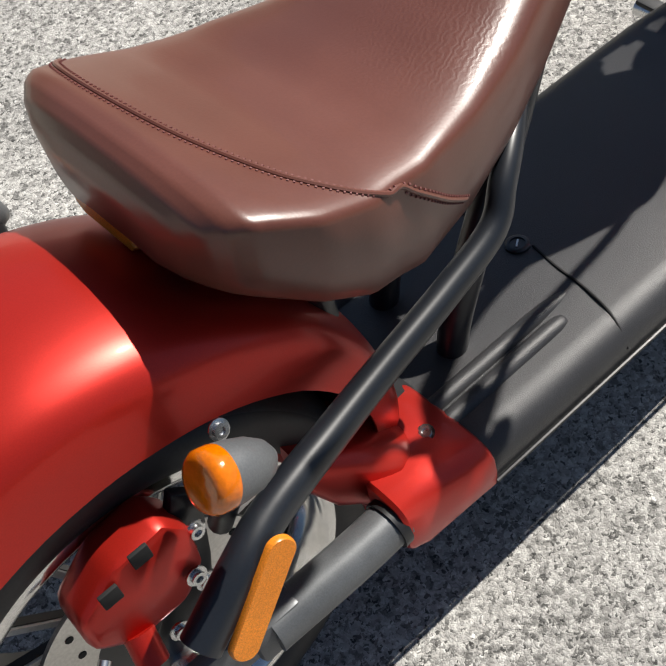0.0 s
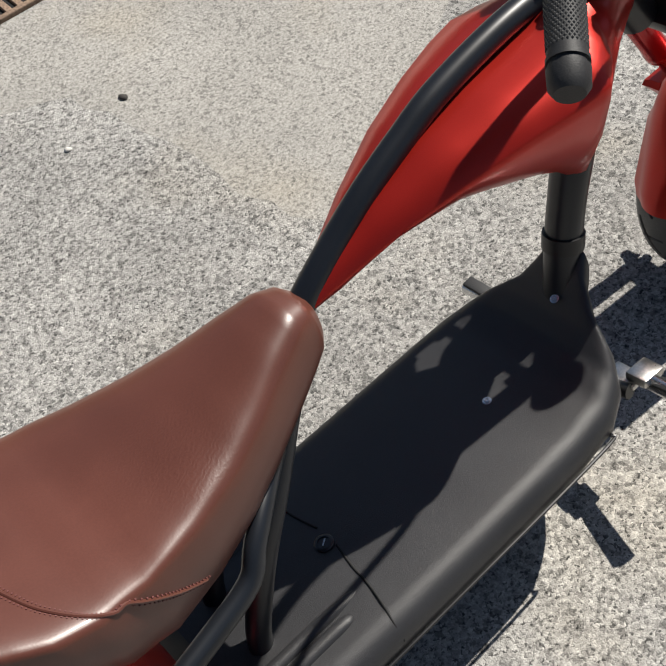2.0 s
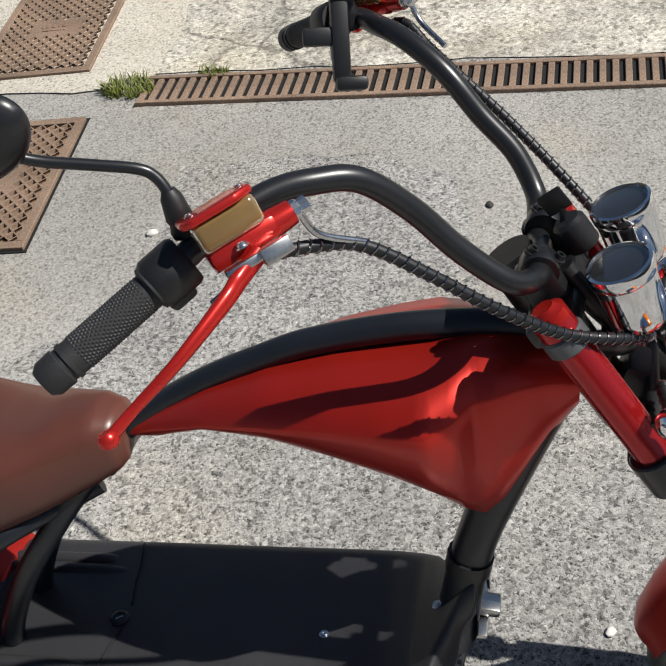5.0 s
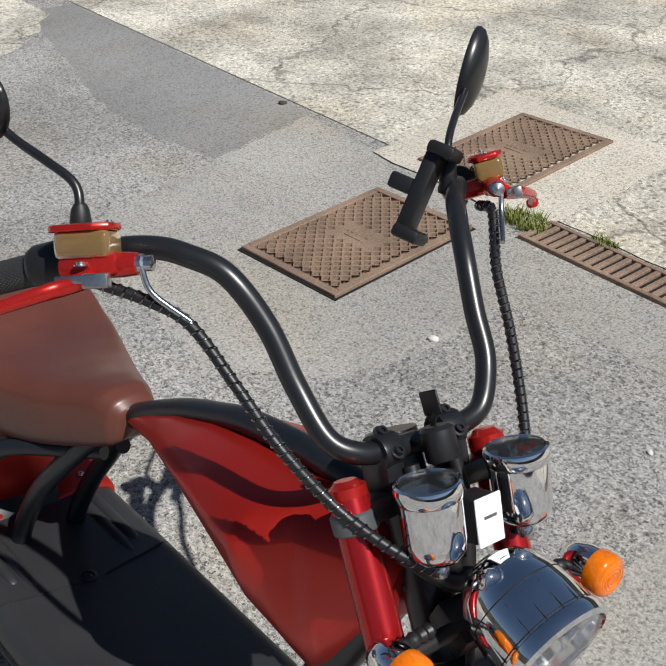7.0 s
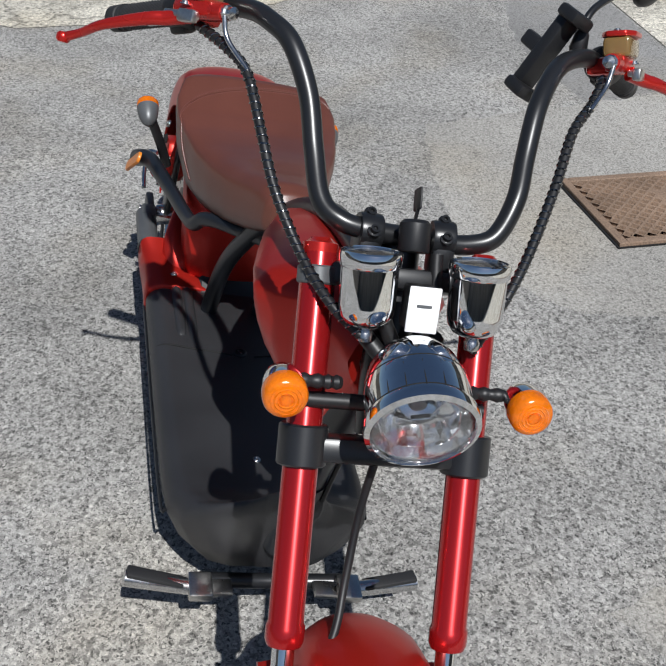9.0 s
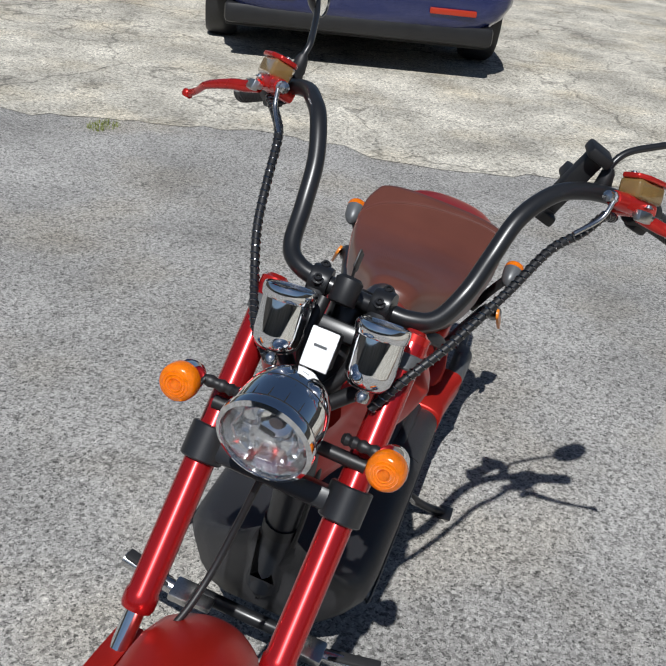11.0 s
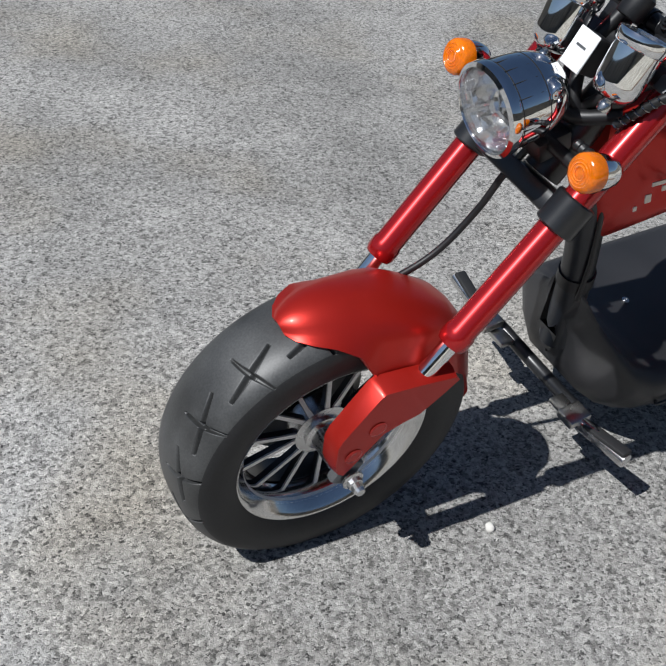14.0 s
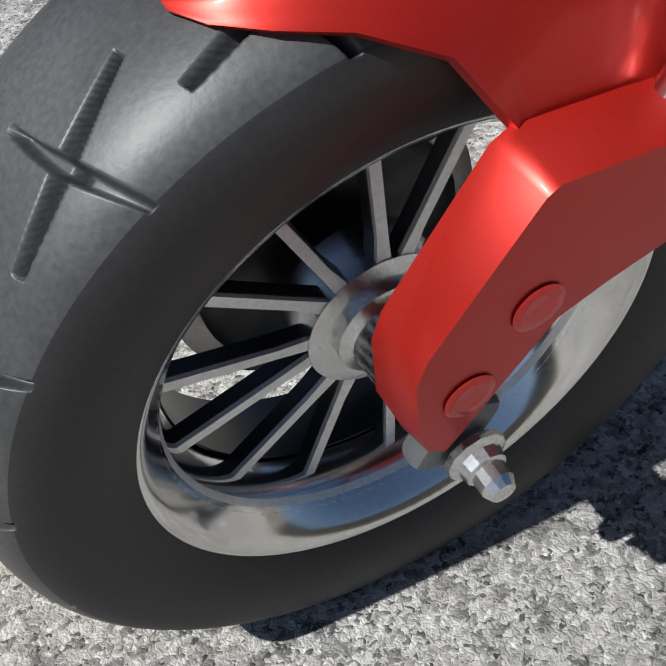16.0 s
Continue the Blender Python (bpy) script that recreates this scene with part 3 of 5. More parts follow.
part("lens", lathe([(0.054, 0.003), (0.05, 0.008), (0.036, 0.013), (0.018, 0.0155), (0.0, 0.016), (0.0, 0.0135), (0.018, 0.013), (0.036, 0.0105), (0.05, 0.005), (0.054, 0.003)], LM, 48), GLASS, head, "clear domed headlight glass").visible_shadow = False
part("bowl", lathe([(0.0535, 0.001), (0.052, -0.012), (0.048, -0.028), (0.040, -0.044), (0.028, -0.058), (0.013, -0.066), (0.0, -0.067), (0.0, -0.069), (0.013, -0.068), (0.029, -0.060), (0.042, -0.046), (0.0495, -0.029), (0.0535, -0.012), (0.0535, 0.001)], LM, 60), REFLECTOR, head, "silvered reflector bowl")
for ring, (rad, deep, tilt, wide, high, count) in enumerate(((0.0455, -0.018, 74, 0.022, 0.026, 10), (0.033, -0.040, 50, 0.022, 0.022, 8))):
    for k in range(count):
        turn = 2 * math.pi * (k + 0.5 * ring) / count
        part("facet", box((wide, 0.0016, high), LM @ Matrix.Rotation(turn, 4, "Z") @ Matrix.Translation((0, rad, deep)) @ Matrix.Rotation(radians(90 - tilt + 8 * (k % 3 - 1)), 4, "X") @ Matrix.Rotation(radians(9 * (k % 2) - 4), 4, "Z"), 0.0005, 1), REFLECTOR, head)
part("bulb_cap", lathe([(0, -0.030), (0.009, -0.030), (0.011, -0.034), (0.011, -0.04), (0.006, -0.062), (0, -0.062)], LM, 20), GREY_METAL, head, "metal bulb shield")
ribs = []
for k in range(10):
    a = radians(180 / 9 * k)
    ribs.append(box((0.0011, 0.0012, 0.036), LM @ Matrix.Rotation(a - radians(90), 4, "Z") @ Matrix.Translation((0, 0.0575, -0.030)) @ Matrix.Rotation(radians(-4), 4, "X"), 0.0004, 1))
part("lamp_rib", join(*ribs), DARK, head, "dark panel lines on the chrome shell")
for rad, z in ((0.0583, -0.014), (0.0562, -0.0545)):
    part("panel_line", lathe([(rad - 0.002, z - 0.0006), (rad, z - 0.0006), (rad, z + 0.0006), (rad - 0.002, z + 0.0006), (rad - 0.002, z - 0.0006)], LM, 64), DARK, head)
part("lamp_bracket", moved(join(box((0.05, 0.05, 0.03), Matrix.Translation((0.318, 0, 0.655)) @ Matrix.Rotation(radians(20), 4, "Y"), 0.005), tube([(0.325, -0.10, 0.66), (0.325, 0.10, 0.66)], 0.009)), STEER), BLACK_PLASTIC, scooter, "black headlight bracket")


# ---- front turn signals ----
def signal(center, way, body, parent, label, inward, m):
    q = aim(center, way) @ Matrix.Scale(0.88, 4)
    b = part("turn_signal", moved(lathe([(0.0, -0.05), (0.006, -0.05), (0.014, -0.044), (0.021, -0.032), (0.0245, -0.016), (0.0255, 0.0), (0.0, 0.0)], q, 36), m), body, parent, label)
    part("lens", moved(lathe([(0.0262, -0.003), (0.0268, 0.0), (0.0262, 0.014), (0.0235, 0.0185), (0.019, 0.0205), (0.0, 0.0215), (0.0, -0.003)], q, 36), m), AMBER, b, "amber turn signal lens")
    rings = [lathe([(0.008 + 0.0045 * k, 0.0212 - 0.0006 * k), (0.0092 + 0.0045 * k, 0.0224 - 0.0006 * k), (0.0104 + 0.0045 * k, 0.0212 - 0.0006 * k)], q, 28) for k in range(3)]
    part("lens_ring", moved(join(*rings), m), AMBER, b)
    stem = curve_points([Vector(center) + Vector(way) * -0.028 + Vector(inward) * s for s in (0.0, 0.03, 0.05)], 5)
    rad = [0.006 + 0.0022 * (i % 2) for i in range(len(stem))]
    part("stem", moved(tube(stem, rad, 14, 2), m), BLACK_PLASTIC, b, "ribbed black rubber stem")


for q, y in ((Matrix(), -1), (OTHER, 1)):
    signal(STEER @ Vector((0.368, -0.130, 0.699)), STEER.to_3x3() @ Vector((0.95, 0.0, 0.12)), CHROME, scooter, "amber front turn signal with chrome back", STEER.to_3x3() @ Vector((-0.18, 1.3, -0.12)), q)


# ---- gauges ----
def gauge(y):
    g0, g1 = Vector((0.287, y + 0.005, 0.823)), Vector((0.313, y + 0.010, 0.748))
    w = (g0 - g1).normalized()
    H = (g0 - g1).length
    q = STEER @ aim(g1, w) @ Matrix.Diagonal((0.97, 0.97, 1, 1))
    cup = part("gauge", lathe([(0.0, 0.0), (0.010, 0.0), (0.014, 0.001), (0.023, 0.005), (0.0285, 0.013), (0.0305, 0.024), (0.031, H - 0.016), (0.033, H - 0.014), (0.034, H - 0.004), (0.033, H), (0.030, H + 0.001), (0.029, H - 0.004), (0.0, H - 0.005)], q, 56), CHROME, scooter, "chromed cup-shaped gauge")
    part("dial", lathe([(0, H - 0.0045), (0.0285, H - 0.0045), (0.0285, H - 0.003), (0, H - 0.003)], q, 40), DARK, cup, "dark gauge dial")
    part("glass", lathe([(0.0, H - 0.001), (0.0295, H - 0.002), (0.0295, H), (0.02, H + 0.0015), (0.0, H + 0.002)], q, 40), GLASS, cup)
    part("stud", lathe([(0, -0.014), (0.008, -0.014), (0.009, -0.006), (0.005, 0.001), (0, 0.001)], q, 16), STEEL, cup)


for y in (-0.0585, 0.0585):
    gauge(y)
TAGM = STEER @ aim((0.318, 0.006, 0.778), (0.93, 0, 0.36), radians(90))
holder = part("switch_box", box((0.046, 0.032, 0.03), TAGM @ Matrix.Translation((0, 0, -0.018)), 0.004), BLACK_PLASTIC, scooter, "black box between the gauges")
part("label", box((0.034, 0.048, 0.003), TAGM @ Matrix.Rotation(radians(90), 4, "Z"), 0.001, 1), WHITE, holder, "white paper label")
part("label_print", box((0.003, 0.016, 0.0006), TAGM @ Matrix.Translation((0.004, 0.0, 0.0021)), 0), GREY_METAL, holder)
part("lock_barrel", lathe([(0, 0), (0.016, 0), (0.017, 0.002), (0.017, 0.03), (0.013, 0.034), (0.0, 0.034)], STEER @ aim((0.255, 0.0, 0.81), -FW), 28), BLACK_PLASTIC, scooter, "black ignition lock")
part("key", join(box((0.026, 0.003, 0.024), STEER @ Matrix.Translation((0.226, 0.0, 0.858)) @ Matrix.Rotation(radians(-35), 4, "Y"), 0.002), box((0.006, 0.003, 0.02), STEER @ Matrix.Translation((0.234, 0.0, 0.842)), 0.001)), BLACK_PLASTIC, scooter, "key in the ignition")

# ---- handlebar ----
BAR_RIGHT = [(0.213, 0.0, 0.806), (0.212, -0.04, 0.808), (0.205, -0.075, 0.812), (0.184, -0.097, 0.824), (0.143, -0.106, 0.862), (0.104, -0.116, 0.910), (0.065, -0.137, 0.950), (0.029, -0.158, 0.960), (-0.004, -0.176, 0.959), (-0.042, -0.205, 0.946), (-0.085, -0.244, 0.919)]
BAR_LEFT = [(0.213, 0.0, 0.804), (0.208, 0.041, 0.801), (0.209, 0.076, 0.803), (0.206, 0.105, 0.816), (0.185, 0.125, 0.854), (0.150, 0.136, 0.893), (0.113, 0.149, 0.939), (0.072, 0.175, 0.968), (0.039, 0.205, 0.977), (0.007, 0.246, 0.976), (-0.036, 0.290, 0.957)]
GRIP0, GRIP_END = Vector((-0.080, -0.240, 0.922)), Vector((-0.172, -0.317, 0.869))
CONTROLS_LEFT = Matrix.Translation((0.013, 0.035, 0.016)) @ OTHER

for line in (BAR_RIGHT, BAR_LEFT):
    part("handlebar", tube(line, 0.0115, 18, 8), BLACK_SATIN, scooter, "black high-rise handlebar half")


def riser():
    return join(box((0.04, 0.026, 0.05), Matrix.Translation((0.214, -0.045, 0.792)) @ Matrix.Rotation(radians(-25), 4, "Y"), 0.006), lathe([(0, 0), (0.019, 0), (0.02, 0.003), (0.02, 0.022), (0.019, 0.025), (0, 0.025)], aim((0.211, -0.057, 0.807), (0, 1, 0)), 24),
                bolt((0.228, -0.045, 0.815), (0.5, 0, 0.85), 0.005, 0.008), bolt((0.203, -0.045, 0.823), (0.5, 0, 0.85), 0.005, 0.008))


both("riser", riser, BLACK_SATIN, scooter, "black handlebar riser clamp", OTHER)

GW = (GRIP_END - GRIP0).normalized()


def grip(m):
    L = (GRIP_END - GRIP0).length
    q = m @ aim(GRIP0, GW)
    g = part("grip", lathe([(0, 0.012), (0.0200, 0.012), (0.0200, 0.018), (0.0158, 0.02), (0.0155, L - 0.03), (0.0168, L - 0.03), (0.0168, L - 0.026), (0.0150, L - 0.026), (0.0150, L - 0.022), (0.0168, L - 0.021), (0.0162, L - 0.006), (0.012, L), (0.0, L)], q, 36), RUBBER_GRIP, scooter, "black knurled rubber grip")
    knobs = []
    for i in range(26):
        for k in range(28):
            a = 2 * math.pi * (k + 0.5 * (i % 2)) / 28
            knobs.append((a, 0.026 + i * (L - 0.062) / 26))
    verts, faces = [], []
    for a, z in knobs:
        n0 = len(verts)
        da, dz, r = 0.10, 0.0021, 0.0154
        for aa, zz, rr in ((a - da, z, r), (a, z - dz, r), (a + da, z, r), (a, z + dz, r), (a, z, r + 0.0011)):
            verts.append(q @ Vector((rr * math.cos(aa), rr * math.sin(aa), zz)))
        faces += [(n0, n0 + 1, n0 + 4), (n0 + 1, n0 + 2, n0 + 4), (n0 + 2, n0 + 3, n0 + 4), (n0 + 3, n0, n0 + 4)]
    me = bpy.data.meshes.new("knurl")
    me.from_pydata(verts, [], faces)
    bm = bmesh.new()
    bm.from_mesh(me)
    part("knurl", bm, RUBBER_GRIP, g, "", 0)
    return g


for q in (Matrix(), CONTROLS_LEFT):
    g = grip(q)
    part("throttle_housing", moved(join(lathe([(0, -0.02), (0.021, -0.02), (0.023, -0.016), (0.023, 0.012), (0.020, 0.016), (0, 0.016)], aim(GRIP0, GW), 24), box((0.024, 0.024, 0.026), aim(GRIP0 + Vector((0.004, 0.0, -0.014)), GW), 0.005)), q), BLACK_PLASTIC, scooter, "black throttle housing")

# brake master cylinder with reservoir, lever and mirror
MC = Vector((-0.025, -0.215, 0.9385))
AX = (Vector((0.055, -0.168, 0.985)) - Vector((-0.035, -0.232, 0.955))).normalized()


def brake_set(q):
    out = AX
    up = Vector((-0.42, 0.10, 0.88))
    up = (up - out * up.dot(out)).normalized()
    fwd = up.cross(out).normalized()
    if fwd.x < 0:
        fwd = -fwd
    F = Matrix((out, fwd, up)).transposed().to_4x4()
    C = Matrix.Translation(MC + fwd * 0.022) @ F
    body = part("brake_master_cylinder", moved(join(box((0.062, 0.026, 0.02), C @ Matrix.Translation((0, 0.0, 0.0)), 0.006), lathe([(0, -0.03), (0.011, -0.03), (0.012, 0.03), (0.0105, 0.046), (0, 0.046)], C @ Matrix.Rotation(radians(90), 4, "Y"), 20),
                  box((0.02, 0.05, 0.022), C @ Matrix.Translation((-0.012, -0.018, 0.0)), 0.006)), q), RED_METAL, scooter, "red brake master cylinder")
    part("reservoir", moved(box((0.056, 0.034, 0.026), C @ Matrix.Translation((-0.004, 0.0, 0.020)), 0.006, 3), q), YELLOWED, body, "yellowed clear fluid reservoir")
    part("reservoir_cap", moved(plate([(-0.034, -0.012), (-0.026, -0.020), (0.014, -0.021), (0.030, -0.012), (0.030, 0.012), (0.014, 0.021), (-0.026, 0.020), (-0.034, 0.012)], 0.007, C @ Matrix.Translation((-0.004, 0.0, 0.0355)) @ Matrix.Rotation(radians(-90), 4, "X"), 0.0025), q), RED_METAL, body, "red reservoir cap")
    for sx in (-0.026, 0.019):
        part("cap_screw", moved(bolt(C @ Vector((sx, 0, 0.0395)), up, 0.003, 0.002), q), STEEL, body)
    part("banjo_bolt", moved(lathe([(0, 0), (0.009, 0), (0.009, 0.007), (0.007, 0.009), (0.0075, 0.016), (0, 0.018)], aim(C @ Vector((0.044, 0, 0)), out), 10), q), STEEL, body, "steel banjo bolt", 20)
    piv = C @ Vector((-0.004, 0.016, -0.014))
    part("lever_bracket", moved(join(box((0.05, 0.012, 0.008), C @ Matrix.Translation((-0.002, 0.020, -0.012)), 0.002), box((0.026, 0.010, 0.014), C @ Matrix.Translation((0.016, 0.026, -0.014)), 0.002)), q), ALU, body, "silver lever bracket")
    part("pivot_screw", moved(bolt(piv + up * 0.014, up, 0.0045, 0.004), q), STEEL, body)
    end = Vector((-0.097, -0.375, 0.861)) if q == Matrix() else q.inverted() @ Vector((-0.0265, 0.454, 0.9175))
    a = piv
    mid1 = a + (end - a) * 0.22 + fwd * 0.012
    mid2 = a + (end - a) * 0.55 + fwd * 0.016
    mid3 = a + (end - a) * 0.82 + fwd * 0.004
    lv = part("brake_lever", moved(tube([a - (end - a).normalized() * 0.01, a + (end - a) * 0.1 + fwd * 0.004, mid1, mid2, mid3, end], [0.009, 0.0085, 0.0078, 0.006, 0.0052, 0.006], 16, 6, 0.75), q), RED_METAL, scooter, "red dog-leg brake lever")
    part("lever_ball", moved(lathe([(0, -0.006), (0.006, -0.006), (0.0085, -0.003), (0.0085, 0.003), (0.006, 0.006), (0, 0.006)], aim(end, up), 20), q), RED_METAL, lv)
    part("adjuster", moved(lathe([(0, -0.008), (0.005, -0.008), (0.005, 0.008), (0, 0.008)], aim(mid1 - fwd * 0.012, GW), 12), q), STEEL, lv, "steel adjuster")
    # hose and wrapped cables down to the head
    b = C @ Vector((0.05, 0.004, -0.004))
    part("brake_pipe", moved(tube([b, b + Vector((0.012, 0.006, -0.022)), (0.072, -0.180, 0.914)], 0.0032, 10), q), STEEL, scooter, "bare steel brake pipe")
    right = [(-0.013, -0.229, 0.928), (0.034, -0.201, 0.923), (0.072, -0.180, 0.910), (0.127, -0.164, 0.868), (0.178, -0.147, 0.824), (0.233, -0.117, 0.779), (0.284, -0.090, 0.755), (0.314, -0.059, 0.738)]
    left = [(0.033, 0.259, 0.958), (0.062, 0.246, 0.966), (0.088, 0.228, 0.944), (0.123, 0.198, 0.919), (0.179, 0.170, 0.871), (0.243, 0.132, 0.811), (0.281, 0.102, 0.771), (0.303, 0.074, 0.721)]
    line = curve_points(right if q == Matrix() else [q.inverted() @ Vector(p) for p in left], 8)
    wrap = part("cable_wrap", moved(tube(line, 0.0056, 14, 2), q), BLACK_PLASTIC, scooter, "black spiral-wrapped cable bundle")
    # Bright metal coil, added to give the black wrap its dotted highlights.
    helix, run, up2 = [], 0.0, Vector((0, 0, 1))
    for p0, p1 in zip(line, line[1:]):
        d = p1 - p0
        n = max(2, int(d.length / 0.0009))
        s = d.normalized().cross(up2).normalized()
        t = s.cross(d.normalized())
        for k in range(n):
            a = 2 * math.pi * (run + d.length * k / n) / 0.0098
            helix.append(p0 + d * (k / n) + (s * math.cos(a) + t * math.sin(a)) * 0.0057)
        run += d.length
    part("glint_coil", moved(tube(helix, 0.0013, 6, 1), q), GLINT, wrap, "metal coil added for the highlights on the black wrap")
    return body


for q in (Matrix(), CONTROLS_LEFT):
    brake_set(q)

def mirror(stalk, boot, way, center, n, long, size=1.0):
    s = part("mirror", tube(stalk, 0.0048, 12, 6), BLACK_SATIN, scooter, "black oval rear-view mirror on a stalk")
    part("boot", lathe([(0, 0), (0.011, 0), (0.012, 0.005), (0.010, 0.012), (0.0115, 0.016), (0.009, 0.034), (0.006, 0.04), (0, 0.04)], aim(boot, way), 20), BLACK_PLASTIC, s, "black rubber stalk boot")
    m0 = Matrix.Translation(center) @ basis(Vector(long).normalized(), Vector(n)) @ Matrix.Diagonal((0.66 * size, size, size, 1))
    part("shell", lathe([(0, 0.017), (0.024, 0.015), (0.043, 0.010), (0.055, 0.003), (0.0585, -0.004), (0.0575, -0.008), (0.0545, -0.008), (0.0545, -0.0045), (0, -0.0045)], m0, 40), BLACK_SATIN, s, "black plastic mirror shell")
    part("mirror_glass", lathe([(0, -0.0048), (0.054, -0.0048), (0.054, -0.0062), (0, -0.0062)], m0, 40), CHROME, s, "mirror glass")


mirror([(-0.068, -0.215, 0.958), (-0.074, -0.214, 0.980), (-0.083, -0.212, 0.995), (-0.096, -0.215, 1.004), (-0.130, -0.224, 1.013), (-0.166, -0.235, 1.023), (-0.192, -0.246, 1.037)], (-0.066, -0.216, 0.945), (-0.2, 0.05, 0.95),
       (-0.205, -0.251, 1.046), (0.02, -0.99, -0.17), (0.87, -0.06, 0.47), 0.9)
mirror([(0.000, 0.232, 0.985), (-0.006, 0.232, 1.010), (-0.020, 0.246, 1.030), (-0.045, 0.280, 1.045), (-0.072, 0.320, 1.060), (-0.090, 0.348, 1.072)], (0.004, 0.232, 0.968), (-0.15, 0.0, 0.95),
       (-0.098, 0.362, 1.083), (0.85, 0.5, 0.15), (-0.1, 0.25, 0.96))


def phone_clamp():
    d = Vector((0.0, 0.034, 0.09)).normalized()
    m0 = Matrix.Translation((-0.004, 0.194, 0.972)) @ basis(Vector((0.25, -0.9, 0.35)).normalized(), d) @ Matrix.Rotation(radians(-90), 4, "Y")
    a = part("phone_holder", box((0.10, 0.026, 0.020), m0, 0.004), BLACK_PLASTIC, scooter, "black phone holder on the left bar")
    for x in (-0.052, 0.052):
        part("jaw", box((0.016, 0.036, 0.036), m0 @ Matrix.Translation((x, 0.004, 0.010)), 0.005), BLACK_PLASTIC, a)
    part("arm", box((0.02, 0.02, 0.04), m0 @ Matrix.Translation((0, 0, -0.022)), 0.004), BLACK_PLASTIC, a)
    part("switch_button", box((0.012, 0.008, 0.008), m0 @ Matrix.Translation((0.012, -0.012, -0.006)), 0.001), RED_METAL, a, "red switch button")
    part("switch_plate", box((0.022, 0.008, 0.010), m0 @ Matrix.Translation((-0.014, -0.012, -0.006)), 0.001), WHITE, a)


phone_clamp()

# ---- tank, neck and top tube ----
TANK = [(-0.285, 0.580, 0.562, 0.014, 0.572), (-0.24, 0.606, 0.566, 0.028, 0.588), (-0.17, 0.641, 0.592, 0.054, 0.614), (-0.09, 0.670, 0.586, 0.083, 0.634), (-0.01, 0.688, 0.554, 0.106, 0.648), (0.05, 0.696, 0.530, 0.121, 0.654), (0.095, 0.702, 0.504, 0.127, 0.656),
        (0.125, 0.710, 0.474, 0.106, 0.662), (0.145, 0.714, 0.460, 0.084, 0.670), (0.165, 0.714, 0.480, 0.078, 0.672), (0.19, 0.713, 0.520, 0.065, 0.672), (0.22, 0.708, 0.575, 0.050, 0.668), (0.25, 0.700, 0.618, 0.040, 0.661)]


def tank_mesh():
    rings = []
    fine = []
    for a, b in zip(TANK, TANK[1:]):
        for k in range(4):
            fine.append([p + (q - p) * k / 4 for p, q in zip(a, b)])
    fine.append(list(TANK[-1]))
    for x, top, bot, hw, zc in fine:
        row = []
        side = []
        for u, z in ((0.16, top), (0.52, top - 0.12 * (top - zc)), (0.86, top - 0.42 * (top - zc)), (0.98, zc + 0.10 * (top - zc)), (1.0, zc), (0.97, zc - 0.12 * (zc - bot)), (0.89, zc - 0.32 * (zc - bot)), (0.76, zc - 0.55 * (zc - bot)), (0.58, zc - 0.76 * (zc - bot)), (0.36, zc - 0.94 * (zc - bot)), (0.14, bot)):
            side.append((u * hw, z))
        for y, z in side:
            row.append((x, -y, z))
        for y, z in reversed(side):
            row.append((x, y, z))
        rings.append(row)
    return loft(rings)


tank = part("tank_shell", tank_mesh(), RED, scooter, "satin red tapered tank shell", 50)
part("top_tube", tube([(-0.33, 0, 0.535), (-0.285, 0, 0.574), (-0.23, 0, 0.609), (-0.164, 0, 0.645), (-0.10, 0, 0.672), (-0.038, 0, 0.694), (0.064, 0, 0.712), (0.159, 0, 0.716), (0.21, 0, 0.710)], 0.017, 20, 6), BLACK_TUBE, scooter, "black frame tube along the tank")
neck = part("neck_tube", tube([(0.215, 0, 0.62), (0.165, 0, 0.50), (0.135, 0, 0.42), (0.118, 0, 0.36), (0.105, 0, 0.30), (0.09, 0, 0.22)], [0.03, 0.028, 0.026, 0.026, 0.027, 0.03], 20, 5), BLACK_TUBE, scooter, "black curved neck tube")
part("collar", tube([(0.121, 0, 0.375), (0.116, 0, 0.352)], 0.0295), BLACK_PLASTIC, neck)
badge = []
for x, z, w, h in ((0.165, 0.612, 0.030, 0.006), (0.150, 0.600, 0.008, 0.008), (0.174, 0.588, 0.012, 0.012), (0.192, 0.575, 0.007, 0.007)):
    badge.append(box((w, 0.002, h), Matrix.Translation((x, 0.082, z)) @ Matrix.Rotation(radians(20), 4, "X"), 0.0005, 1))
part("tank_badge", join(*badge), ALU, tank, "small silver badge marks")

# ---- footboard ----
BOARD_ST = [(-0.60, 0.165, 0.228, 0.10, 0.131), (-0.40, 0.166, 0.228, 0.095, 0.133), (-0.20, 0.166, 0.227, 0.095, 0.133), (-0.06, 0.165, 0.228, 0.10, 0.132), (0.0, 0.160, 0.233, 0.11, 0.124), (0.04, 0.143, 0.248, 0.125, 0.102), (0.065, 0.115, 0.272, 0.14, 0.075),
            (0.085, 0.072, 0.300, 0.16, 0.042), (0.105, 0.045, 0.332, 0.20, 0.028), (0.125, 0.034, 0.352, 0.25, 0.022)]


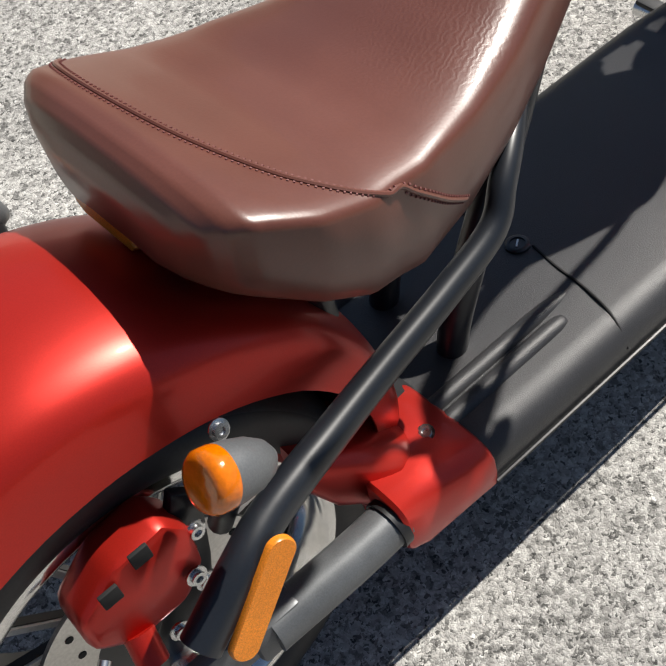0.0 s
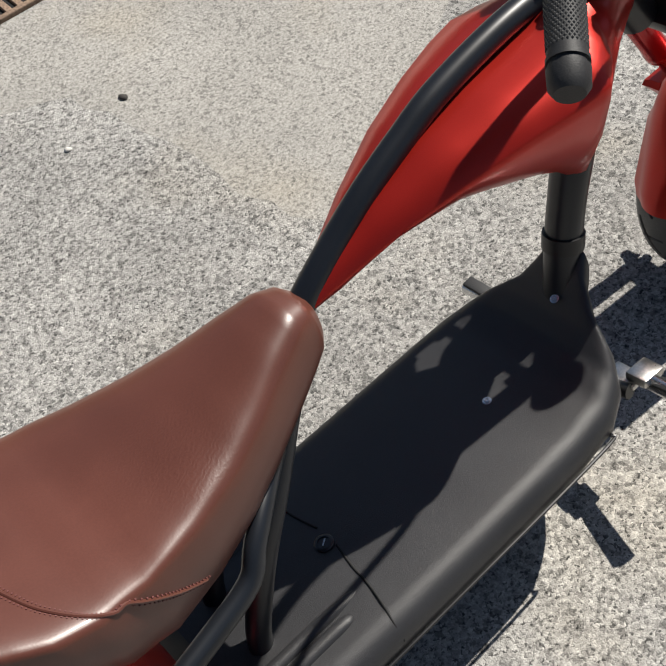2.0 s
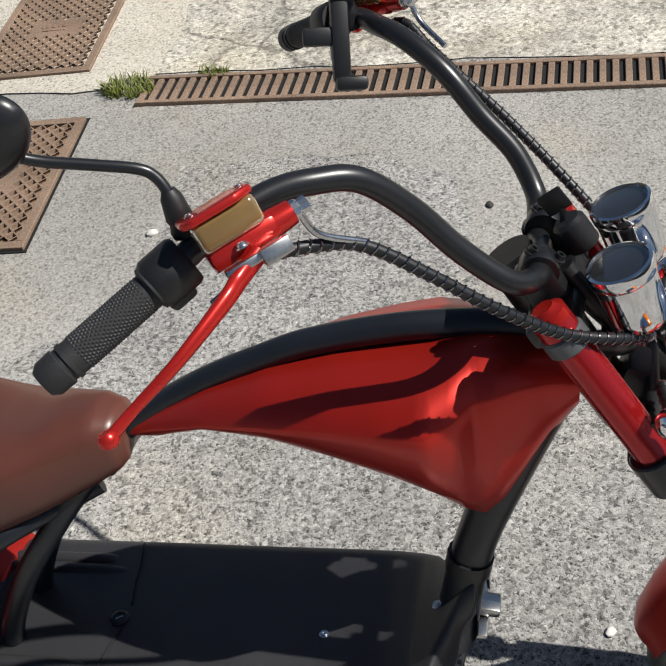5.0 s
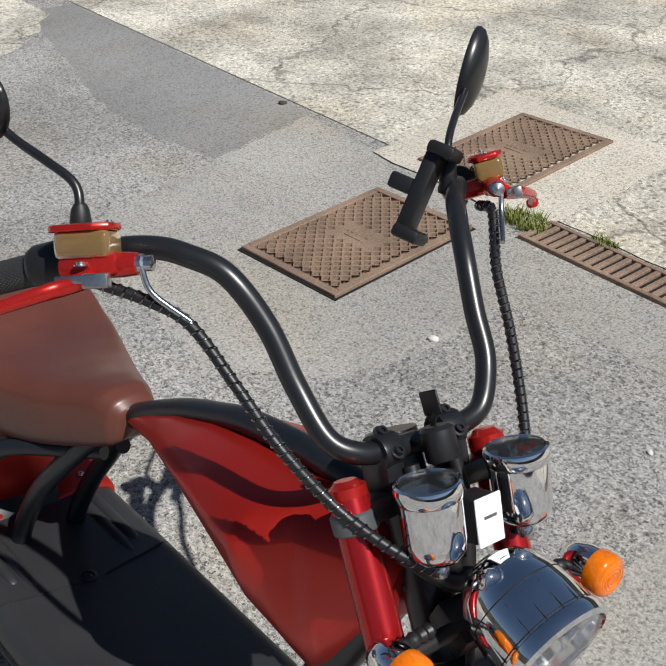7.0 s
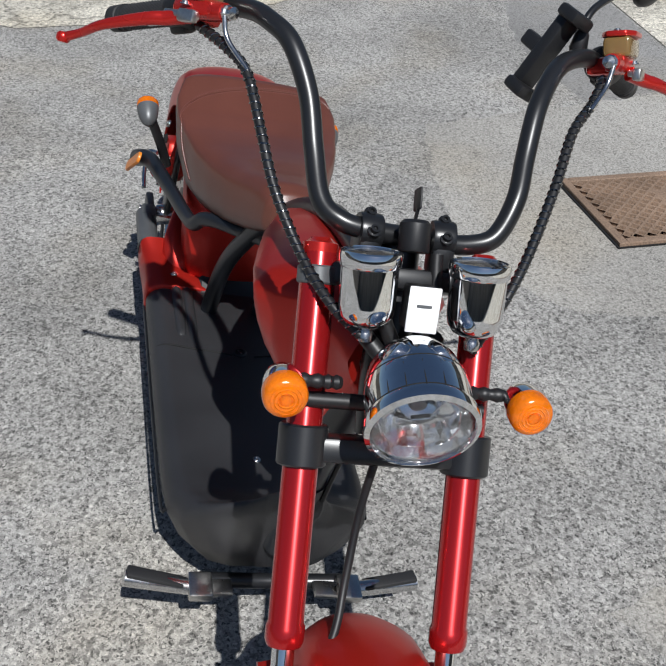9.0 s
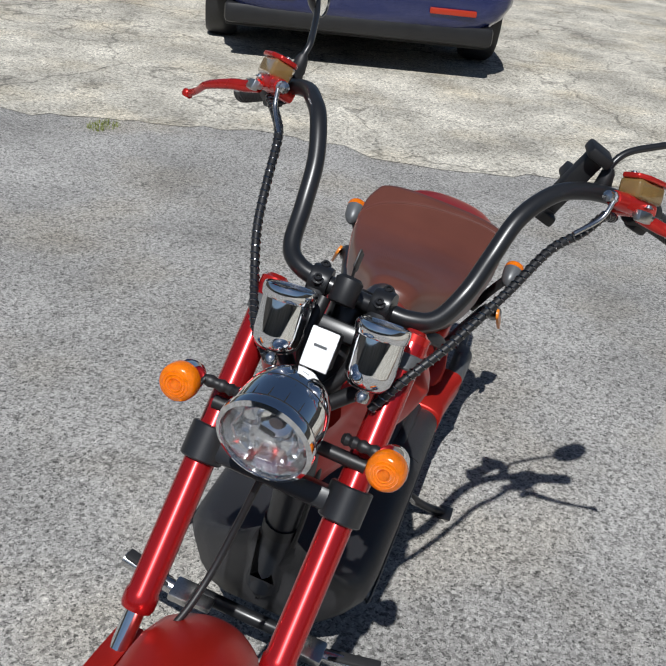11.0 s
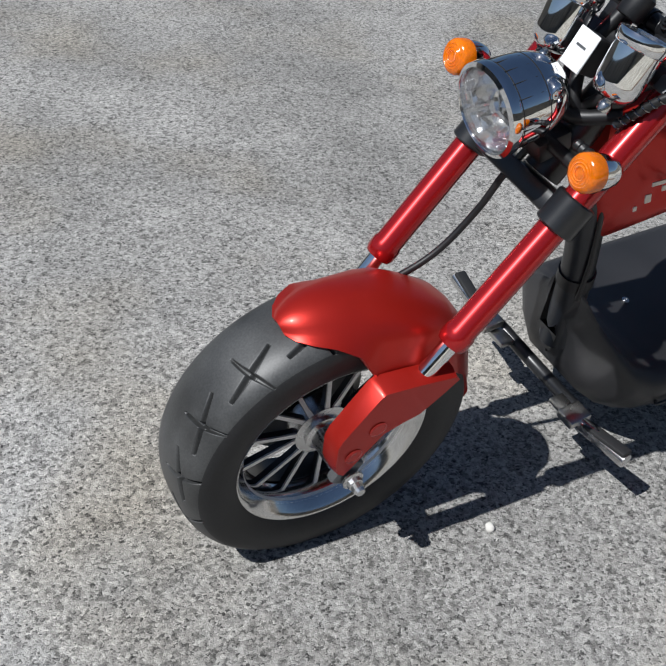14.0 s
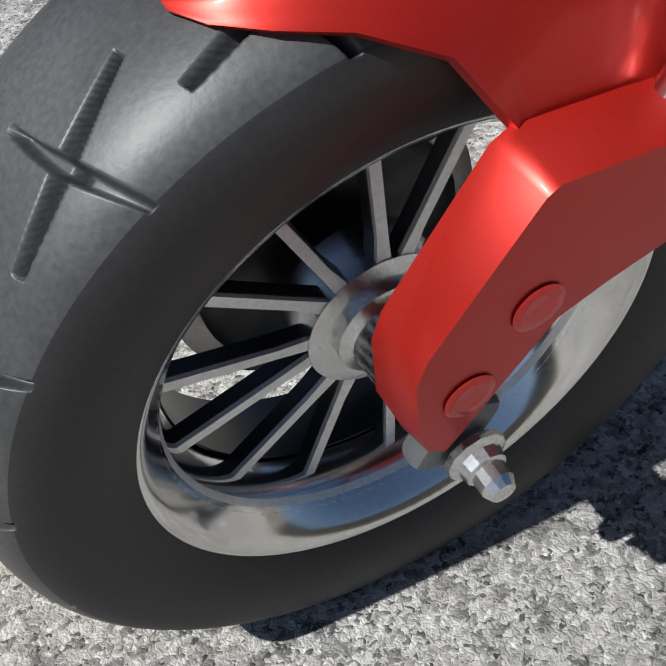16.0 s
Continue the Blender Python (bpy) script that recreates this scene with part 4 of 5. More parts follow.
def board_mesh():
    fine = []
    for a, b in zip(BOARD_ST, BOARD_ST[1:]):
        for k in range(4):
            fine.append([p + (q - p) * k / 4 for p, q in zip(a, b)])
    fine.append(list(BOARD_ST[-1]))
    rings = []
    for x, hw, top, bot, flat in fine:
        e = min(0.030, (top - bot) * 0.35)
        side = [(0.0, top), (flat * 0.5, top), (flat, top - 0.001)]
        for k in range(1, 8):
            a = radians(90 * k / 7)
            side.append((flat + (hw - flat) * math.sin(a), top - e * 1.1 + (e * 1.1 - 0.001) * math.cos(a)))
        side += [(hw - 0.002, top - e * 1.6), (hw - 0.026, bot + 0.03), (hw - 0.055, bot)]
        row = [(x, -y, z) for y, z in reversed(side)] + [(x, y, z) for y, z in side[1:]]
        rings.append(row)
    return loft(rings)


board = part("footboard", board_mesh(), BOARD, scooter, "black textured plastic footboard", 60)
part("edge_trim", join(tube([(-0.59, -0.166, 0.180), (-0.06, -0.167, 0.180), (-0.005, -0.160, 0.185)], 0.0025, 8), tube([(-0.59, 0.166, 0.180), (-0.06, 0.167, 0.180), (-0.005, 0.160, 0.185)], 0.0025, 8)), BLACK_SATIN, board)
part("lid_seam", join(tube([(-0.372, -0.02, 0.2285), (-0.380, -0.06, 0.2285), (-0.384, -0.095, 0.2285), (-0.392, -0.131, 0.228), (-0.398, -0.153, 0.219), (-0.40, -0.1655, 0.197)], 0.0016, 8), tube([(-0.372, 0.02, 0.2285), (-0.380, 0.06, 0.2285), (-0.384, 0.095, 0.2285), (-0.392, 0.131, 0.228), (-0.398, 0.153, 0.219), (-0.40, 0.1655, 0.197)], 0.0016, 8)), DARK, board)
for sy in (-1, 1):
    for y in (0.087, 0.109):
        part("ridge", tube([(-0.60, sy * y, 0.2235), (-0.45, sy * y, 0.2235), (-0.398 - 1.6 * (y - 0.089), sy * y, 0.2195)], [0.0105, 0.0105, 0.0075], 16), BOARD, board)
lock = part("battery_lock", lathe([(0, 0), (0.0135, 0), (0.0135, 0.003), (0.0115, 0.0045), (0.0085, 0.0045), (0.0085, 0.003), (0, 0.003)], aim((-0.381, -0.006, 0.2275), (0, 0, 1)), 28), BLACK_SATIN, board, "black key lock")
part("keyway", box((0.011, 0.002, 0.001), Matrix.Translation((-0.381, -0.006, 0.2312)) @ Matrix.Rotation(radians(35), 4, "Z"), 0), ALU, lock)
for p in ((0.074, -0.012, 0.292), (-0.083, -0.015, 0.2275)):
    part("board_screw", bolt(p, (-0.5 if p[0] > 0 else 0, 0, 1), 0.0045, 0.004), STEEL, board)

# foot pegs
PEG0, PEG1 = Vector((0.120, -0.118, 0.152)), Vector((0.113, -0.224, 0.162))


def peg():
    return tube([PEG0, PEG1], 0.0125, 18)


pr, pl = both("foot_peg", peg, STEEL, scooter, "folding foot peg with rubber pad")
for p, q in ((pr, Matrix()), (pl, FLIP)):
    d = (PEG1 - PEG0)
    part("pad", moved(box((0.022, 0.085, 0.008), Matrix.Translation(PEG0 + d * 0.58 + Vector((0, 0, 0.010))) @ Matrix.Rotation(math.atan2(-0.007, 0.106), 4, "Z") @ Matrix.Rotation(radians(-11), 4, "X"), 0.003), q), RUBBER_GRIP, p, "black ribbed rubber pad")
    part("hinge", moved(join(box((0.044, 0.036, 0.016), Matrix.Translation(PEG0 + Vector((0.004, 0.004, 0.006))) @ Matrix.Rotation(radians(8), 4, "Y"), 0.004), box((0.03, 0.05, 0.01), Matrix.Translation(PEG0 + Vector((-0.006, 0.03, -0.008))), 0.003)), q), ALU, p, "bare metal hinge")
part("peg_bar", tube([(0.095, -0.11, 0.142), (0.085, 0, 0.13), (0.095, 0.11, 0.142)], 0.012, 14), BLACK_SATIN, scooter, "black cross bar under the board")

# side stand on the left
st = part("side_stand", tube([(-0.42, 0.125, 0.13), (-0.445, 0.16, 0.105), (-0.475, 0.20, 0.075), (-0.508, 0.245, 0.053)], [0.011, 0.010, 0.009, 0.009], 14), BLACK_SATIN, scooter, "black side stand, folded down")
part("foot", box((0.045, 0.03, 0.006), Matrix.Translation((-0.512, 0.252, 0.0525)) @ Matrix.Rotation(LEAN, 4, "X"), 0.002), BLACK_SATIN, st)
part("spring", tube([(-0.40, 0.14, 0.14), (-0.455, 0.18, 0.085)], 0.006, 10), STEEL, st)

# brake hose loop in front of the fork
part("front_brake_hose", tube([STEER @ Vector(p) for p in ((0.325, 0.0, 0.66), (0.350, -0.012, 0.60), (0.368, -0.02, 0.54), (0.405, -0.028, 0.475), (0.45, -0.04, 0.43), (0.50, -0.075, 0.37))], 0.0048, 12), BLACK_PLASTIC, scooter, "black front brake hose")
part("loom", tube([(0.20, 0.02, 0.60), (0.175, 0.03, 0.52), (0.145, 0.03, 0.42), (0.13, 0.028, 0.34)], 0.004, 10), BLACK_PLASTIC, scooter)
for line, r in (([(0.235, -0.03, 0.80), (0.27, -0.03, 0.75), (0.29, 0.0, 0.70), (0.25, 0.02, 0.68)], 0.009), ([(0.235, 0.03, 0.80), (0.27, 0.03, 0.74), (0.28, 0.0, 0.69), (0.25, -0.02, 0.66)], 0.008), ([(0.26, -0.05, 0.72), (0.30, 0.0, 0.69), (0.26, 0.05, 0.71)], 0.010)):
    part("wire", tube(line, r, 10), BLACK_PLASTIC, scooter, "black wire behind the headlight")

# ---- red rear body and fender ----
FEN = [(-14, 0.285, 0.075, 0.232), (2, 0.292, 0.092, 0.242), (15, 0.300, 0.104, 0.250), (30, 0.311, 0.110, 0.258), (45, 0.320, 0.112, 0.258), (60, 0.328, 0.113, 0.252), (75, 0.334, 0.115, 0.246), (90, 0.337, 0.117, 0.243), (105, 0.337, 0.118, 0.241),
       (120, 0.334, 0.118, 0.240), (140, 0.327, 0.116, 0.240), (160, 0.318, 0.112, 0.240), (180, 0.310, 0.108, 0.240), (195, 0.304, 0.102, 0.240)]


def rear_fender():
    fine = []
    for a, b in zip(FEN, FEN[1:]):
        for k in range(4):
            fine.append([p + (q - p) * k / 4 for p, q in zip(a, b)])
    fine.append(list(FEN[-1]))
    rings = []
    for ang, R, hw, low in fine:
        a = radians(ang)
        d = Vector((math.cos(a), 0, math.sin(a)))
        row = []
        outer = []
        for k in range(19):
            u = k / 9 - 1
            au = abs(u)
            b = radians(90 * min(1, au / 0.72))
            if au < 0.72:
                y, r = hw * 0.97 * math.sin(b) ** 0.9, R - (R - low) * 0.55 * (1 - math.cos(b) ** 0.8)
            else:
                f = (au - 0.72) / 0.28
                y, r = hw * (0.97 + 0.03 * f), R - (R - low) * (0.55 + 0.45 * f)
            outer.append((math.copysign(y, u), r))
        for y, r in outer:
            row.append(REAR + d * r + Vector((0, y, 0)))
        for y, r in reversed(outer):
            row.append(REAR + d * (r - 0.005 if abs(y) < hw * 0.9 else r) + Vector((0, y * 0.965, 0)))
        rings.append(row)
    return loft(rings)


rear_fender_ob = part("rear_fender", rear_fender(), RED, scooter, "satin red bulbous rear fender", 50)


def side_pod():
    def shell(stations):
        rings = []
        for x, y0, y1, z0, z1 in stations:
            row = []
            for k in range(24):
                a = 2 * math.pi * k / 24
                c, q = math.cos(a), math.sin(a)
                row.append((x, -((y0 + y1) / 2 + (y1 - y0) / 2 * math.copysign(abs(c) ** 0.55, c)), (z0 + z1) / 2 + (z1 - z0) / 2 * math.copysign(abs(q) ** 0.55, q)))
            rings.append(row)
        return loft(rings)
    outer = shell(((-0.588, 0.030, 0.166, 0.160, 0.232), (-0.592, 0.030, 0.168, 0.158, 0.236), (-0.62, 0.032, 0.168, 0.160, 0.243), (-0.655, 0.045, 0.170, 0.166, 0.256), (-0.68, 0.075, 0.174, 0.178, 0.266), (-0.702, 0.108, 0.180, 0.205, 0.278), (-0.706, 0.112, 0.178, 0.210, 0.275)))
    inner = shell(((-0.635, 0.03, 0.116, 0.19, 0.250), (-0.65, 0.03, 0.128, 0.19, 0.266), (-0.67, 0.03, 0.137, 0.20, 0.286), (-0.695, 0.045, 0.135, 0.22, 0.306), (-0.73, 0.06, 0.124, 0.25, 0.330), (-0.75, 0.07, 0.114, 0.29, 0.345)))
    return join(outer, inner)


pods = both("side_pod", side_pod, RED, scooter, "satin red fairing behind the footboard", None, 50)
for p, q in zip(pods, (Matrix(), FLIP)):
    part("pod_screw", moved(bolt((-0.621, -0.113, 0.2425), (-0.2, -0.1, 1), 0.006, 0.004), q), STEEL, p)
part("rear_hull", loft([[(x, y * w, z) for y, z in ((-1, z0), (-0.9, z1 - 0.02), (-0.7, z1), (0.7, z1), (0.9, z1 - 0.02), (1, z0))] for x, w, z0, z1 in ((-0.57, 0.085, 0.13, 0.218), (-0.62, 0.082, 0.14, 0.25), (-0.67, 0.08, 0.16, 0.32))]), BLACK_PLASTIC, scooter)


# ---- frame rails, swing arm, reflectors ----
def rail():
    return tube([(-0.335, -0.016, 0.492), (-0.40, -0.045, 0.470), (-0.450, -0.080, 0.458), (-0.484, -0.100, 0.442), (-0.512, -0.112, 0.417), (-0.579, -0.122, 0.404), (-0.663, -0.135, 0.397), (-0.729, -0.148, 0.394), (-0.802, -0.165, 0.393), (-0.843, -0.178, 0.385), (-0.899, -0.190, 0.358)], [0.012, 0.0125, 0.013, 0.0135, 0.014, 0.0145, 0.015, 0.016, 0.0172, 0.018, 0.018], 18, 6, 0.9)


def stay():
    return tube([(-0.31, -0.018, 0.545), (-0.36, -0.03, 0.495), (-0.42, -0.045, 0.42), (-0.47, -0.05, 0.35), (-0.515, -0.05, 0.26), (-0.53, -0.05, 0.20)], 0.016, 16)


rails = both("seat_rail", rail, BLACK_TUBE, scooter, "black seat rail running to the rear axle")
both("frame_stay", stay, BLACK_TUBE, scooter, "black frame stay under the saddle nose")


def reflector():
    a, b = Vector((-0.818, -0.193, 0.394)), Vector((-0.884, -0.207, 0.341))
    d = (b - a).normalized()
    return moved(loft([[(r * math.cos(t), r * 0.9 * math.sin(t) + (L if math.sin(t) > 0 else 0), z) for t in [2 * math.pi * k / 24 for k in range(24)]] for r, L, z in ((0.0125, 0.075, 0), (0.0125, 0.075, 0.004), (0.011, 0.075, 0.006))]), Matrix.Translation(a) @ basis(d, Vector((0.1, -0.95, 0.35))))


for r, q in zip(rails, (Matrix(), FLIP)):
    part("side_reflector", moved(reflector(), q), AMBER_DULL, r, "amber oval side reflector")


def swing():
    return tube([(-0.70, -0.158, 0.246), (-0.76, -0.160, 0.248), (-0.845, -0.160, 0.252)], 0.0215, 24)


arms = both("swing_arm", swing, GREY_METAL, scooter, "grey painted swing arm tube")
for p, q in zip(arms, (Matrix(), FLIP)):
    part("arm_end", moved(join(box((0.10, 0.016, 0.05), Matrix.Translation((-0.875, -0.150, 0.245)), 0.004), box((0.05, 0.03, 0.046), Matrix.Translation((-0.838, -0.156, 0.25)), 0.006)), q), GREY_METAL, p, "bare metal drop-out")
    part("arm_collar", moved(tube([(-0.704, -0.158, 0.246), (-0.713, -0.1585, 0.246)], 0.0245), q), BLACK_PLASTIC, p)
part("rear_axle", tube([(-0.905, -0.17, 0.235), (-0.905, 0.17, 0.235)], 0.009), STEEL, scooter)

part("caliper_bracket", plate([(-0.85, 0.42), (-0.83, 0.40), (-0.845, 0.33), (-0.87, 0.25), (-0.90, 0.22), (-0.93, 0.235), (-0.93, 0.27), (-0.90, 0.31), (-0.88, 0.36)], 0.012, Matrix.Translation((0, -0.112, 0)), 0.003), BLACK_SATIN, scooter, "black caliper bracket")
cal = part("brake_caliper", join(plate([(-0.868, 0.420), (-0.852, 0.395), (-0.855, 0.350), (-0.880, 0.322), (-0.930, 0.322), (-0.958, 0.350), (-0.955, 0.385), (-0.915, 0.415)], 0.045, Matrix.Translation((0.0, -0.112, 0.0)), 0.009), tube([(-0.925, -0.13, 0.332), (-0.930, -0.148, 0.312)], 0.013)), RED, scooter, "red rear brake caliper")
for p in ((-0.868, -0.138, 0.352), (-0.862, -0.125, 0.318), (-0.90, -0.136, 0.305), (-0.85, -0.128, 0.385)):
    part("caliper_bolt", bolt(p, (0, -1, 0.1), 0.006, 0.006), STEEL, cal)
for p in ((-0.925, -0.136, 0.398), (-0.893, -0.136, 0.413)):
    part("pad_pin", box((0.016, 0.004, 0.016), Matrix.Translation(p), 0.001), DARK, cal)
part("bleed_hose", tube([(-0.955, -0.142, 0.35), (-0.975, -0.16, 0.34), (-0.955, -0.165, 0.305), (-0.92, -0.165, 0.28)], 0.005, 12), STEEL, cal, "braided hose fitting")
part("fender_bolt", bolt((-0.806, -0.146, 0.482), (0.1, -0.9, 0.4), 0.0055, 0.005), STEEL, scooter)

for q in (Matrix(), FLIP):
    c = Vector((-0.832, -0.190, 0.500))
    w = Vector((-0.87, -0.06, 0.48)).normalized()
    m0 = aim(c, w) @ Matrix.Scale(0.74, 4)
    b = part("rear_turn_signal", moved(lathe([(0.0, -0.062), (0.008, -0.060), (0.018, -0.050), (0.025, -0.034), (0.0285, -0.014), (0.0295, 0.0), (0.0, 0.0)], m0, 36), q), GREY_METAL, scooter, "grey bullet rear turn signal")
    part("lens", moved(lathe([(0.0295, -0.001), (0.030, 0.002), (0.0295, 0.014), (0.026, 0.019), (0.020, 0.021), (0.0, 0.022), (0, -0.001)], m0, 36), q), AMBER, b, "amber ribbed lens")
    part("stem", moved(tube([c + Vector((0.022, 0.008, -0.015)), c + Vector((0.012, 0.035, -0.07)), c + Vector((0.0, 0.055, -0.12))], 0.010, 12), q), BLACK_PLASTIC, b)

# ---- saddle ----
SEAT = [(-0.279, 0.012, 0.574, 0.553, 0.562), (-0.283, 0.028, 0.590, 0.540, 0.561), (-0.294, 0.040, 0.602, 0.530, 0.561), (-0.318, 0.050, 0.609, 0.517, 0.560), (-0.362, 0.067, 0.603, 0.497, 0.549), (-0.412, 0.088, 0.590, 0.478, 0.541), (-0.465, 0.108, 0.580, 0.460, 0.540), (-0.530, 0.129, 0.574, 0.446, 0.546),
        (-0.595, 0.145, 0.575, 0.441, 0.558), (-0.648, 0.150, 0.586, 0.458, 0.582), (-0.688, 0.147, 0.602, 0.486, 0.600), (-0.714, 0.142, 0.614, 0.508, 0.607), (-0.731, 0.138, 0.621, 0.522, 0.605), (-0.744, 0.130, 0.622, 0.532, 0.599), (-0.754, 0.117, 0.618, 0.540, 0.594), (-0.762, 0.098, 0.609, 0.546, 0.588), (-0.768, 0.072, 0.596, 0.552, 0.580)]


def seat_rings(shift=0.0):
    fine = []
    line = curve_points([(0, 0, k) for k in range(len(SEAT))], 4)
    for p in line:
        k = min(int(p.z), len(SEAT) - 2)
        f = p.z - k
        fine.append([a + (b - a) * f for a, b in zip(SEAT[k], SEAT[k + 1])])
    rings, seam = [], []
    for x, hw, top, bot, zs in fine:
        zs = min(zs, top - 0.020)
        hw += 0.007 * max(0.0, 1 - abs(x + 0.69) / 0.07)
        side = []
        for k in range(13):
            b = radians(90 * k / 12)
            side.append((hw * math.sin(b) ** 0.85, zs + (top - zs) * max(0.0, math.cos(b)) ** 0.6))
        seam.append((x, hw, zs))
        for k in range(1, 7):
            b = radians(90 * k / 6)
            side.append((hw * (0.72 + 0.28 * math.cos(b) ** 1.0), zs + (bot - zs) * math.sin(b)))
        side.append((hw * 0.4, bot + 0.003))
        rings.append([(x, -y, z) for y, z in reversed(side)] + [(x, y, z) for y, z in side[1:]])
    return rings, seam


seat_r, seam = seat_rings()
saddle = part("saddle", loft(seat_r), LEATHER, scooter, "brown leather saddle, creased on top", 180)
SEAM = [(-0.548, -0.128, 0.486), (-0.575, -0.138, 0.512), (-0.600, -0.147, 0.540), (-0.632, -0.1505, 0.573), (-0.656, -0.140, 0.588), (-0.678, -0.116, 0.599), (-0.692, -0.088, 0.606), (-0.703, -0.055, 0.6105), (-0.711, -0.02, 0.6135)]
SEAM += [(-0.716, 0.02, 0.6145), (-0.719, 0.06, 0.6135), (-0.719, 0.10, 0.610), (-0.715, 0.130, 0.6065), (-0.706, 0.143, 0.599)]


def on_saddle(p):
    """The point of the saddle's skin nearest to p across the seat."""
    x, y, z = p
    k = max(i for i in range(len(SEAT) - 1) if SEAT[i][0] >= x)
    f = (x - SEAT[k][0]) / (SEAT[k + 1][0] - SEAT[k][0])
    x, hw, top, bot, zs = [a + (b - a) * f for a, b in zip(SEAT[k], SEAT[k + 1])]
    zs = min(zs, top - 0.020)
    hw += 0.007 * max(0.0, 1 - abs(x + 0.69) / 0.07)
    if z < zs and abs(y) > hw * 0.7:
        q = min(1.0, (zs - z) / (zs - bot))
        return (x, math.copysign(hw * (0.72 + 0.28 * math.sqrt(1 - q * q)), y), z)
    u = min(0.998, abs(y) / hw)
    return (x, math.copysign(u * hw, y), zs + (top - zs) * math.cos(math.asin(u ** (1 / 0.85))) ** 0.6)


SEAM = [on_saddle(p) for p in curve_points(SEAM, 3)]
part("seam_piping", tube(SEAM, 0.0022, 8, 3), LEATHER, saddle, "raised leather seam")
for shift in (-0.0042, 0.0042):
    line = curve_points([on_saddle((x + shift, y, z)) for x, y, z in SEAM], 5)
    stitches = [tube([line[k], line[k] * 0.35 + line[k + 1] * 0.65], 0.0011, 6) for k in range(0, len(line) - 1, 2)]
    part("stitching", join(*stitches), STITCH, saddle, "fine stitching along the seam")
part("seat_pan", loft([[(x, y, z) for y, z in ((-hw * 0.6, b + 0.006), (hw * 0.6, b + 0.006), (hw * 0.5, b - 0.012), (-hw * 0.5, b - 0.012))] for x, hw, t, b, s in SEAT[4:14]]), BLACK_PLASTIC, saddle)
tail = part("tail_light", loft([[(x, 0.03 + y * w, z) for y, z in ((-1, z0), (-0.8, z1), (0.8, z1), (1, z0), (0.8, z0 - 0.008), (-0.8, z0 - 0.008))] for x, w, z0, z1 in ((-0.720, 0.045, 0.522, 0.540), (-0.748, 0.046, 0.530, 0.552), (-0.764, 0.042, 0.536, 0.556))]), AMBER_DULL, scooter, "orange tail light under the saddle")
for p, s in (((-0.56, 0, 0.44), 1), ((-0.66, 0, 0.46), 1)):
    part("seat_spring", tube([(p[0], -0.06, 0.40), (p[0], -0.06, 0.475)], 0.014, 12), BLACK_SATIN, scooter)
    part("seat_spring", tube([(p[0], 0.06, 0.40), (p[0], 0.06, 0.475)], 0.014, 12), BLACK_SATIN, scooter)

# ---- ground ----
def sheet(name, outline, z, material, label, category, kind="structure"):
    bm = bmesh.new()
    bm.faces.new([bm.verts.new((x, y, z)) for x, y in outline])
    return thing(name, bm, material, label, category, kind, smooth=0)


def ragged(pts, step=0.12, amp=0.03, seed=1):
    """An outline with worn, wandering edges."""
    rnd = random.Random(seed)
    out = []
    for (x0, y0), (x1, y1) in zip(pts, pts[1:] + pts[:1]):
        n = max(1, int(math.hypot(x1 - x0, y1 - y0) / step)) if max(abs(x0), abs(y0), abs(x1), abs(y1)) < 12 else 1
        for k in range(n):
            t = k / n
            j = amp if k else 0
            out.append((x0 + (x1 - x0) * t + rnd.uniform(-j, j), y0 + (y1 - y0) * t + rnd.uniform(-j, j)))
    return out


ground = sheet("ground", [(-400, -400), (400, -400), (400, 400), (-400, 400)], 0.0, ASPHALT, "grey worn asphalt with coarse pale aggregate", "ground")
sheet("pavement", ragged([(-40, 1.90), (-1.0, 1.885), (0.5, 1.90), (40, 1.95), (40, 14), (-40, 14)], 0.15, 0.012, 2), 0.0035, CONCRETE, "pale cracked concrete apron beyond the drain", "pavement")
sheet("pavement_2", ragged([(-3.02, -1.2), (-2.98, -0.4), (-3.2, 0.1), (-3.4, 0.6), (-3.7, 1.2), (-4.2, 1.7), (-40, 1.8), (-40, -40), (-4.0, -40), (-3.2, -5.0), (-2.6, -3.6), (-2.45, -2.5)], 0.10, 0.05, 3), 0.003, CONCRETE, "pale cracked concrete behind the scooter", "pavement")


sheet("asphalt_patch_1", ragged([(-1.95, 0.72), (-2.10, 1.31), (-2.24, 1.84), (-1.10, 1.80), (-1.09, 1.70), (1.65, 1.72), (1.55, 1.30), (0.75, 0.95), (0.10, 0.58), (0.02, 0.80), (0.02, 1.00), (-0.06, 1.34), (-0.30, 1.46), (-0.80, 1.42), (-0.76, 1.12), (-0.79, 0.86), (-1.05, 0.62), (-1.54, 0.66)], 0.05, 0.014, 5), 0.0003, PATCH_SAND, "sandy smoother repair in the asphalt", "patch")
sheet("asphalt_patch_2", ragged([(-4.34, 1.62), (-3.40, 1.42), (-2.92, 1.30), (-2.46, 1.28), (-2.12, 1.34), (-2.26, 1.87), (-4.30, 1.88)], 0.05, 0.012, 6), 0.0003, PATCH_GREY, "smooth grey repair strip in the asphalt", "patch")


# ---- unseen walls, added to darken chrome reflections and ambient fill ----
def wall(name, a, b, h):
    a, b = Vector((*a, 0)), Vector((*b, 0))
    d = b - a
    m = Matrix.Translation((a + b) / 2 + Vector((0, 0, h / 2))) @ Matrix.Rotation(math.atan2(d.y, d.x), 4, "Z")
    return thing(name, box((d.length, 0.3, h), m, 0.01, 1), UNSEEN_WALL, "unseen plain wall added to darken chrome reflections", "wall", "structure")


